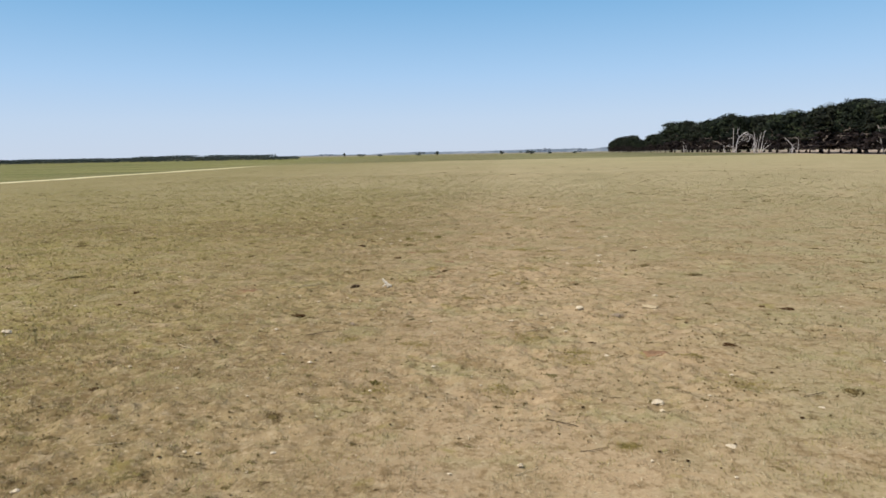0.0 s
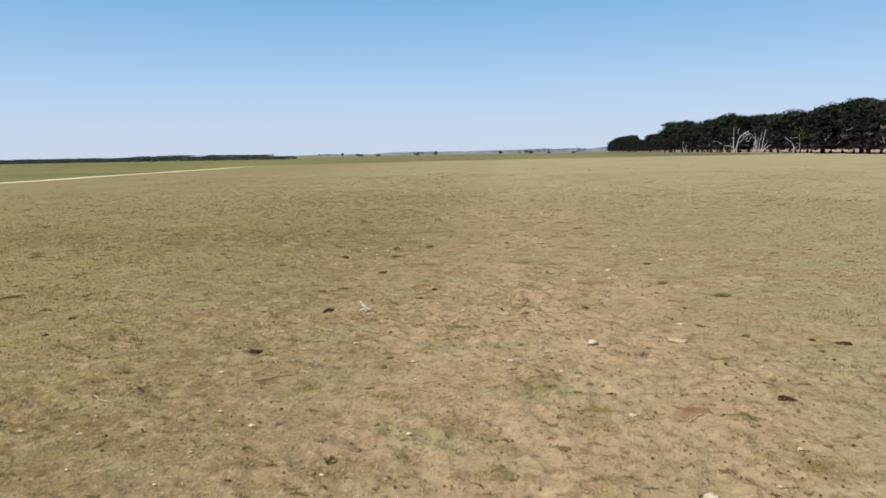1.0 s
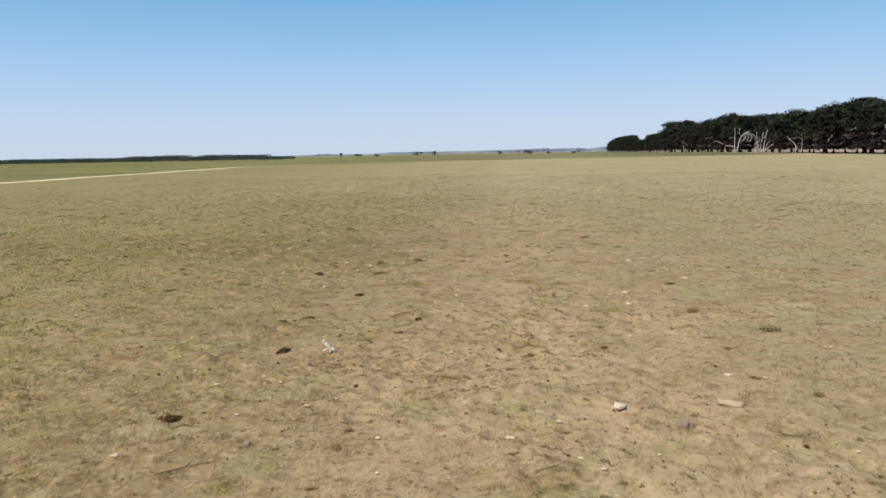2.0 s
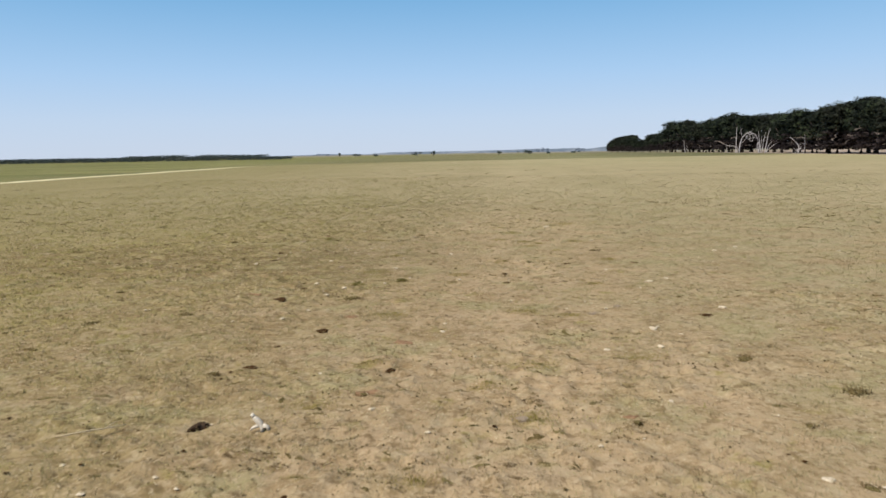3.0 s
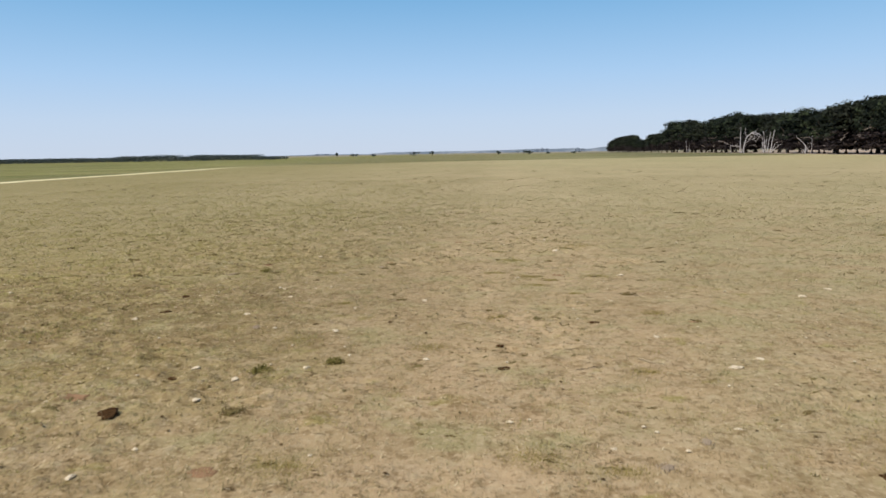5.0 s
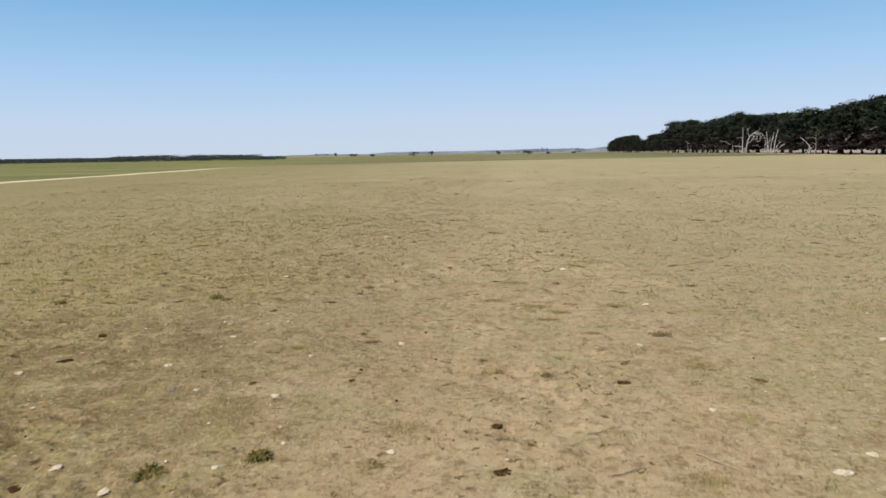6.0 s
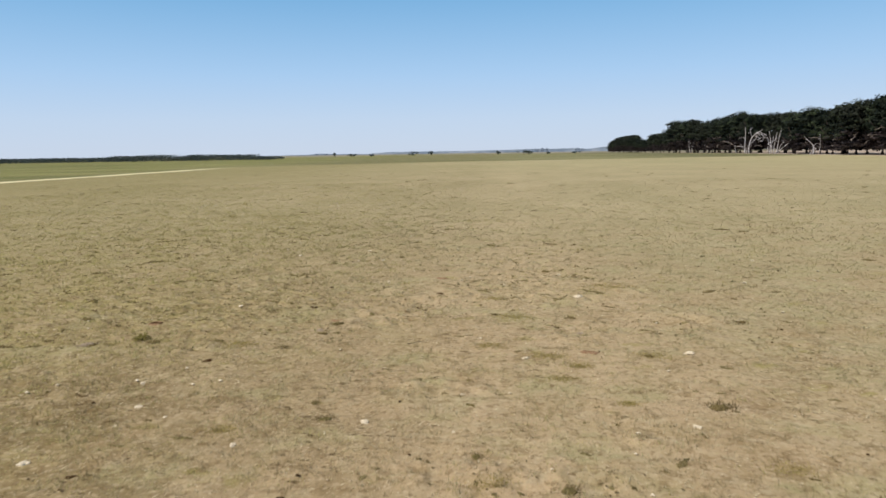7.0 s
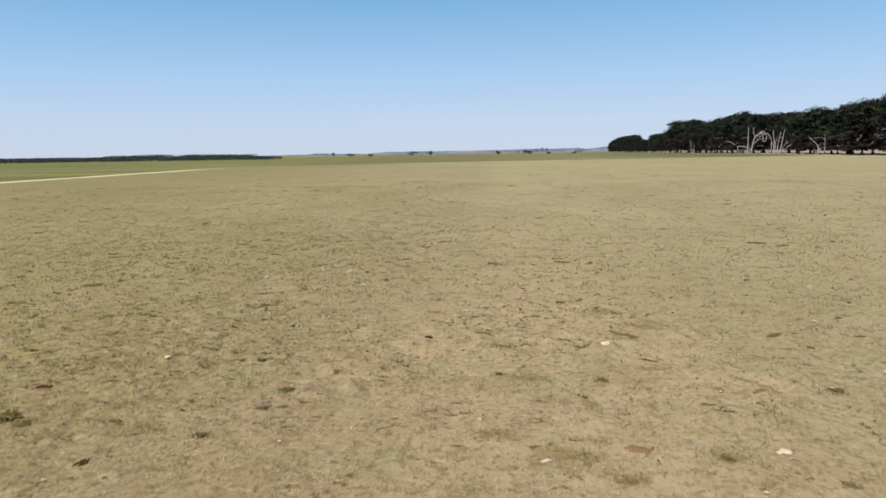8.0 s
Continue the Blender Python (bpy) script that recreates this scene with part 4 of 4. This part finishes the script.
STICKS_A = (
    (-2.08, 7.58, 0.34), (0.27, 7.6, 0.39), (-5.07, 7.88, 0.44), (1.09, 8.2, 0.35), (-0.3, 8.8, 0.3), (0.81, 8.95, 0.53),
    (4.59, 10.24, 0.41), (-1.88, 10.7, 0.28), (-2.04, 11.36, 0.19), (2.69, 12.16, 0.5), (-6.13, 12.31, 0.67), (-3.83, 13.51, 0.58),
    (0.58, 13.74, 0.56), (4.69, 14.66, 0.2), (-5.48, 17.96, 0.78), (3.98, 19.06, 0.38), (-1.16, 19.08, 0.25), (5.18, 20.95, 0.22),
    (-4.33, 21.02, 0.31), (1.66, 28.99, 0.47), (2.8, 29.32, 0.54), (1.5, 30.19, 0.34), (-0.74, 32.12, 0.42), (0.38, 34.86, 0.2),
    (-5.9, 35.93, 0.3), (0.44, 36.99, 0.2), (2.86, 38.02, 0.15), (-1.6, 38.53, 0.41),
)
STICKS = STICKS_A


def on_ground(x, y, sink=0.0, reach=0.0):
    """The ground's height at a place, or the highest of it within reach."""
    dx = np.array([0, 1, -1, 0, 0, 0.7, -0.7, 0.7, -0.7]) * reach
    dy = np.array([0, 0, 0, 1, -1, 0.7, 0.7, -0.7, -0.7]) * reach
    return float(ground_z(x + dx, y + dy).max()) - sink


def lump_mesh(name, seed, flat, rough, material, detail=2):
    """An irregular stone of about one metre across, lying flat."""
    bm = bmesh.new()
    bmesh.ops.create_icosphere(bm, subdivisions=detail, radius=0.5)
    shift = Vector((seed * 7.3, seed * 3.1, 0))
    for v in bm.verts:
        n = noise.noise(v.co * 1.7 + shift) * rough + noise.noise(v.co * 4.5 + shift) * rough * 0.45
        side = noise.noise(Vector((v.co.x, v.co.y, 0)) * 0.9 + shift)
        v.co *= max(0.45, 1 + n + 0.35 * side)
        v.co.z = max(v.co.z * flat, -0.12)
    for f in bm.faces:
        f.smooth = False
    me = bpy.data.meshes.new(name)
    bm.to_mesh(me)
    bm.free()
    me.materials.append(material)
    return me


def pat_mesh(name, seed):
    """A dried pat: a lobed low disc with rings, a raised rim and a sunken middle."""
    rnd = random.Random(seed)
    sides, verts, faces = 22, [], []
    ph = [rnd.uniform(0, 6.28) for _ in range(4)]
    rings = ((1.0, 0.0), (0.97, 0.10), (0.86, 0.17), (0.72, 0.13), (0.55, 0.19), (0.36, 0.15), (0.18, 0.20))
    for r, z in rings:
        for i in range(sides):
            a = 2 * math.pi * i / sides
            lobe = 1 + 0.12 * math.sin(2 * a + ph[0]) + 0.09 * math.sin(3 * a + ph[1]) + 0.05 * math.sin(7 * a + ph[2])
            j = rnd.uniform(-0.09, 0.09)
            q = r * rnd.uniform(0.82, 1.14)
            verts.append((0.5 * q * lobe * math.cos(a), 0.40 * q * lobe * math.sin(a), (z + j) * 0.55 if r < 1 else -0.08))
    n = len(rings)
    for k in range(n - 1):
        for i in range(sides):
            a, b = k * sides + i, k * sides + (i + 1) % sides
            faces.append((a, b, b + sides, a + sides))
    faces.append(tuple(range((n - 1) * sides, n * sides)))
    return mesh_from(name, verts, faces, M_DUNG, True)


def tuft_mesh(name, seed, count, radius, tall, width, material):
    """A bunch of bent blades, two faces each, of about one metre across."""
    rng = np.random.default_rng(seed)
    r = radius * np.sqrt(rng.random(count)) * rng.uniform(0.5, 1, count)
    a = rng.random(count) * 2 * np.pi
    foot = np.stack([r * np.cos(a) * 1.15, r * np.sin(a) * 0.85, np.full(count, -0.03)], 1)
    b = a + rng.normal(0, 0.9, count)
    lean, length = rng.uniform(0.15, 0.9, count), tall * rng.uniform(0.45, 1.1, count)
    out = np.stack([np.cos(b), np.sin(b), np.zeros(count)], 1)
    side = np.stack([-np.sin(b), np.cos(b), np.zeros(count)], 1) * (width * rng.uniform(0.6, 1.3, count))[:, None]
    knee = foot + out * (length * lean * 0.35)[:, None] + np.array([0, 0, 1]) * (length * 0.6)[:, None]
    tip = knee + out * (length * lean * 0.6)[:, None] + np.array([0, 0, 1]) * (length * (0.45 - 0.5 * lean))[:, None]
    v = np.stack([foot - side, foot + side, knee + side * 0.7, knee - side * 0.7, tip], 1).reshape(-1, 3)
    faces = [q for i in range(0, count * 5, 5) for q in ((i, i + 1, i + 2, i + 3), (i + 3, i + 2, i + 4))]
    n, o, body = 14, len(v), []
    wave = rng.uniform(0.75, 1.2, n)
    for f, up in ((1.0, -0.06), (0.8, 0.045), (0.5, 0.075), (0.2, 0.085)):
        for i in range(n):
            t = 2 * math.pi * i / n
            body.append((0.6 * radius * f * wave[i] * math.cos(t), 0.42 * radius * f * wave[i] * math.sin(t), up + (rng.uniform(-0.02, 0.025) if f < 1 else 0)))
    mound = [(o + k * n + i, o + k * n + (i + 1) % n, o + (k + 1) * n + (i + 1) % n, o + (k + 1) * n + i) for k in range(3) for i in range(n)] + [tuple(range(o + 3 * n, o + 4 * n))]
    me = mesh_from(name, np.concatenate([v, body]), faces + mound, material)
    me.materials.append(M_MAT if material is M_TUFT else material)
    me.polygons.foreach_set("material_index", [0] * len(faces) + [1] * len(mound))
    return me


def stick_mesh(name, seed, material):
    """A thin crooked stick one metre long with a side twig."""
    rnd = random.Random(seed)
    pts = [(-0.5 + i / 6, rnd.uniform(-0.035, 0.035), 0.012 + rnd.uniform(0, 0.03)) for i in range(7)]
    pieces = [tube(pts, [0.012, 0.012, 0.011, 0.010, 0.009, 0.007, 0.004], 6)]
    i = rnd.randint(2, 4)
    p, s = Vector(pts[i]), rnd.choice((-1, 1))
    pieces.append(tube([p, p + Vector((0.1, 0.07 * s, 0.03)), p + Vector((0.2, 0.16 * s, 0.035))], [0.008, 0.006, 0.003], 5))
    return mesh_from(name, *joined(pieces), material, True)


STONE_KINDS = [lump_mesh("stone", i, (0.3, 0.36, 0.25, 0.42, 0.3, 0.34)[i], (0.5, 0.75, 0.45, 0.6, 0.8, 0.7)[i], M_STONE, 3 if i % 2 else 2) for i in range(6)]
PAT_KINDS = [pat_mesh("dung_pat", 300 + i) for i in range(4)]
TUFT_KINDS = [tuft_mesh("grass_tuft", 310 + i, 210, 0.46, 0.17, 0.011, M_TUFT) for i in range(5)]
STICK_KINDS = [stick_mesh("stick", 330 + i, M_STALK if i < 3 else M_TWIG) for i in range(5)]


def scatter(name, kinds, rows, label, category, group, grow, sink, squash=1.0, reach=0.0):
    rnd = random.Random(name)
    for n, (x, y, size) in enumerate(rows):
        ob = new(name, rnd.choice(kinds))
        k = size * grow * rnd.uniform(0.92, 1.08)
        ob.matrix_world = pose(x, y, on_ground(x, y, sink * k, reach * k), rnd.uniform(-4, 4), rnd.uniform(-4, 4), rnd.uniform(0, 360)) @ Matrix.Diagonal((k, k, k * squash, 1))
        tagged(ob, label if not callable(label) else label(size), category, group)


scatter("stone", STONE_KINDS, STONES, lambda k: "larger pale weathered stone lying in the dry grass" if k > 0.2 else "small pale weathered stone lying in the dry grass",
        "stone", "pale stones on the field", 0.68, 0.0, 1.0, 0.25)
scatter("dung_pat", PAT_KINDS, PATS, lambda k: "broad dark brown dried dung pat on the grass" if k > 0.27 else "small dark brown dried dung pat on the grass",
        "dung", "dried dung pats on the field", 1.0, 0.05, 0.8, 0.2)
scatter("grass_tuft", TUFT_KINDS, TUFTS, lambda k: "wide dark tussock of uneaten coarse grass" if k > 0.35 else "dark tussock of uneaten coarse grass",
        "grass tuft", "dark tussocks on the field", 1.0, 0.02, 0.8)


def build_green():
    """Thin greener growth in patches, as one spread of blades."""
    rng = np.random.default_rng(640)
    xs, ys = [], []
    for x, y, size in PATCHES:
        n = int(2600 * max(size, 0.3))
        xs.append(x + rng.normal(0, size * 0.40, n))
        ys.append(y + rng.normal(0, size * 0.26, n))
    x, y = np.concatenate(xs), np.concatenate(ys)
    m = len(x)
    me = mesh_of_cells("green_grass", blades(rng, x, y, rng.uniform(0.02, 0.05, m), rng.uniform(0.006, 0.011, m), rng.uniform(0.3, 0.95, m)), 3, M_GREEN)
    tagged(new("green_grass", me), "patches of short greener grass in the dry sward", "grass", kind="stuff")


build_green()
STICK_TURNS = random.Random(8)
for x, y, size in STICKS:
    ob = new("stick", STICK_TURNS.choice(STICK_KINDS))
    k = size * 1.15
    ob.matrix_world = pose(x, y, on_ground(x, y) + 0.012, 0, 0, STICK_TURNS.choice((1, -1)) * STICK_TURNS.uniform(5, 50)) @ Matrix.Scale(k, 4)
    pale = ob.data.materials[0] == M_STALK
    tagged(ob, "pale dead stalk lying on the grass" if pale else "thin dark dry twig lying on the grass", "stick", "sticks on the field")


def weed_mesh(name, seed):
    """A low rosette of broad folded leaves with a few upright ones, about one metre across."""
    rnd = random.Random(seed)
    verts, faces = [], []
    for n in range(46):
        a, r = rnd.uniform(0, 6.28), 0.32 * math.sqrt(rnd.random())
        out, side = Vector((math.cos(a), math.sin(a), 0)), Vector((-math.sin(a), math.cos(a), 0))
        foot = out * r * rnd.uniform(0.3, 1.0) + Vector((0, 0, -0.03))
        long, rise, half = rnd.uniform(0.16, 0.32), rnd.uniform(0.25, 1.0), rnd.uniform(0.03, 0.06)
        mid = foot + out * long * 0.5 + Vector((0, 0, long * rise))
        tip = foot + out * long * 1.1 + Vector((0, 0, long * (rise - 0.35)))
        o = len(verts)
        verts += [foot, mid - side * half + Vector((0, 0, 0.02)), mid, mid + side * half + Vector((0, 0, 0.02)), tip]
        faces += [(o, o + 2, o + 1), (o, o + 3, o + 2), (o + 1, o + 2, o + 4), (o + 2, o + 3, o + 4)]
    return mesh_from(name, verts, faces, M_WEED)


WEED_KINDS = [weed_mesh("weed", 350 + i) for i in range(3)]
for i, (x, y, size) in enumerate(((-2.93, 29.18, 0.42), (-4.15, 28.69, 0.46), (-7.49, 38.54, 0.52), (-2.11, 10.54, 0.28))):
    ob = new("weed", WEED_KINDS[i % 3])
    ob.matrix_world = pose(x, y, on_ground(x, y), 0, 0, 70 * i) @ Matrix.Diagonal((size, size, size * 0.8, 1))
    tagged(ob, "low green broad-leaved weed growing in the dry grass", "weed", "green weeds on the field")


def soil_patch(seed, x, y, size):
    """A ragged scrape of bare reddish soil, following the ground just above it."""
    rnd = random.Random(seed)
    sides, verts, faces = 18, [], []
    wave = [rnd.uniform(0.6, 1.15) for _ in range(sides)]
    for f, up in ((1.0, -0.012), (0.85, 0.008), (0.6, 0.012), (0.35, 0.008), (0.12, 0.012)):
        for i in range(sides):
            a = 2 * math.pi * i / sides
            px, py = x + 0.5 * size * f * wave[i] * math.cos(a), y + 0.34 * size * f * wave[i] * math.sin(a)
            verts.append((px, py, float(ground_z(px, py)) + up + rnd.uniform(-0.004, 0.006)))
    faces = [(k * sides + i, k * sides + (i + 1) % sides, (k + 1) * sides + (i + 1) % sides, (k + 1) * sides + i) for k in range(4) for i in range(sides)] + [tuple(range(4 * sides, 5 * sides))]
    tagged(new("soil_patch", mesh_from("soil_patch", verts, faces, M_SOIL, True)), "ragged patch of bare reddish soil in the dry grass", "bare soil", "bare patches on the field")


for i, (x, y, size) in enumerate(((2.71, 12.38, 0.73), (-1.96, 22.79, 0.45), (-3.48, 24.82, 0.40), (-6.65, 27.24, 0.45), (-2.12, 19.79, 0.5), (1.80, 37.94, 0.42), (-1.72, 45.64, 0.45), (-7.83, 39.80, 0.4), (-7.05, 17.82, 0.6),
                                  (-7.92, 39.97, 0.35), (-3.70, 40.30, 0.35), (1.85, 19.08, 0.32), (4.31, 32.35, 0.26))):
    soil_patch(700 + i, x, y, size)

THISTLE_KINDS = [tuft_mesh("dead_thistle", 720 + i, 120, 0.42, 0.11, 0.012, M_THISTLE) for i in range(3)]
for i, (x, y, size) in enumerate(((0.33, 18.93, 0.45), (-8.45, 38.10, 0.6), (-5.32, 31.64, 0.48), (-3.87, 39.41, 0.48), (2.43, 15.12, 0.5), (2.79, 26.00, 0.4), (-3.34, 14.26, 0.36), (1.80, 39.48, 0.36), (2.12, 25.25, 0.45))):
    ob = new("dead_thistle", THISTLE_KINDS[i % 3])
    ob.matrix_world = pose(x, y, on_ground(x, y), 0, 0, 50 * i) @ Matrix.Diagonal((size, size, size * 0.8, 1))
    tagged(ob, "flattened pale grey dead thistle in the dry grass", "dead weed", "dead thistles on the field")


def bone(x, y):
    """A bleached bone standing up out of the sward, with a knobbed end and a broken side."""
    pieces = [tube([(0, 0, -0.05), (0.03, 0, 0.08), (-0.01, 0.02, 0.17), (-0.10, 0.03, 0.27), (-0.15, 0.03, 0.33)], [0.035, 0.05, 0.07, 0.06, 0.03], 9),
              tube([(0.04, 0.0, 0.14), (0.13, 0.01, 0.10), (0.16, 0.0, -0.02)], [0.05, 0.05, 0.03], 8),
              tube([(-0.02, 0, 0.14), (-0.15, 0.0, 0.10), (-0.22, 0.02, 0.03)], [0.04, 0.03, 0.015], 7),
              tube([(-0.13, 0.03, 0.30), (-0.16, 0.03, 0.36), (-0.15, 0.05, 0.39)], [0.04, 0.045, 0.02], 8)]
    ob = new("bone", mesh_from("bone", *joined(pieces), M_BONE, True))
    ob.matrix_world = pose(x, y, on_ground(x, y), 0, 0, 8) @ Matrix.Scale(0.68, 4)
    tagged(ob, "bleached white bone sticking up from the grass", "bone")


def bark_piece(x, y):
    """A curled slab of bark, one edge raised."""
    nx, ny, verts, faces = 9, 5, [], []
    for lay in (0, 1):
        for i, j in product(range(nx), range(ny)):
            u, v = i / (nx - 1) - 0.5, j / (ny - 1) - 0.5
            z = 0.05 + 0.35 * v * v + 0.12 * u + 0.02 * math.sin(9 * u + 5 * v) - lay * 0.05
            verts.append((u * (1 - 0.15 * math.cos(7 * v)), v * 0.42, z))
    o = nx * ny
    for i, j in product(range(nx - 1), range(ny - 1)):
        a = i * ny + j
        faces += [(a, a + ny, a + ny + 1, a + 1), (o + a, o + a + 1, o + a + ny + 1, o + a + ny)]
    for i in range(nx - 1):
        faces += [(i * ny, o + i * ny, o + (i + 1) * ny, (i + 1) * ny), (i * ny + ny - 1, (i + 1) * ny + ny - 1, o + (i + 1) * ny + ny - 1, o + i * ny + ny - 1)]
    for j in range(ny - 1):
        e = (nx - 1) * ny
        faces += [(j, j + 1, o + j + 1, o + j), (e + j, o + e + j, o + e + j + 1, e + j + 1)]
    ob = new("bark_piece", mesh_from("bark_piece", verts, faces, M_STALK, True))
    ob.matrix_world = pose(x, y, on_ground(x, y), 14, 8, -18) @ Matrix.Scale(0.33, 4)
    tagged(ob, "curled pale piece of bark lying on the grass", "bark")


def charred_lump(x, y):
    ob = new("wood_lump", lump_mesh("wood_lump", 9, 0.7, 0.7, M_CHAR, 3))
    ob.matrix_world = pose(x, y, on_ground(x, y), 0, 0, 30) @ Matrix.Diagonal((0.24, 0.17, 0.26, 1))
    tagged(ob, "dark knotty lump of old wood in the grass", "wood")


bone(-3.27, 18.32)
bark_piece(3.31, 15.87)
charred_lump(-4.2, 18.4)


def crumbs(name, seed, count, lo, hi, flat, material, label, category, reach, trodden=False):
    """Small bits strewn over the field, as one object."""
    rng = np.random.default_rng(seed)
    x, y = rng.uniform(-1, 1, count), rng.uniform(5, reach, count)
    x = x * np.clip(8 + 0.5 * y, 8, 34)
    if trodden:
        keep = rng.random(count) < rough_turf(x, y) * value_noise(x, y, 1.2, 63) * 1.3
        x, y = x[keep], y[keep]
        count = len(x)
    cube = np.array(list(product((-1, 1), repeat=3)), float)
    cube /= np.linalg.norm(cube, axis=1)[:, None]
    six = np.array([(1, 0, 0), (-1, 0, 0), (0, 1, 0), (0, -1, 0), (0, 0, 1), (0, 0, -1)], float)
    size = rng.uniform(lo, hi, count) * np.clip(y / 35, 1, 2.2) ** 0.5
    a = rng.random(count) * 6.28
    pts = six[None] * rng.uniform(0.6, 1.25, (count, 6, 1))
    px = pts[..., 0] * np.cos(a)[:, None] - pts[..., 1] * np.sin(a)[:, None]
    py = pts[..., 0] * np.sin(a)[:, None] + pts[..., 1] * np.cos(a)[:, None]
    v = np.stack([x[:, None] + px * size[:, None], y[:, None] + py * size[:, None] * 0.7, (ground_z(x, y) + size * flat * 0.4 + 0.012)[:, None] + pts[..., 2] * size[:, None] * flat], -1)
    tri = [(0, 2, 4), (2, 1, 4), (1, 3, 4), (3, 0, 4), (2, 0, 5), (1, 2, 5), (3, 1, 5), (0, 3, 5)]
    faces = [tuple(6 * n + i for i in t) for n in range(count) for t in tri]
    tagged(new(name, mesh_from(name, v.reshape(-1, 3), faces, material)), label, category, kind="stuff")


crumbs("pebbles", 501, 720, 0.02, 0.055, 0.5, M_STONE, "small pale pebbles and chips strewn in the grass", "pebbles", 90)
crumbs("dung_crumbs", 502, 900, 0.014, 0.045, 0.4, M_DUNG, "small dark bits of old dung in the grass", "dung", 110)
crumbs("turf_clods", 503, 26000, 0.010, 0.03, 0.6, M_CLOD, "small brown clods of kicked-up turf", "clods", 60, True)
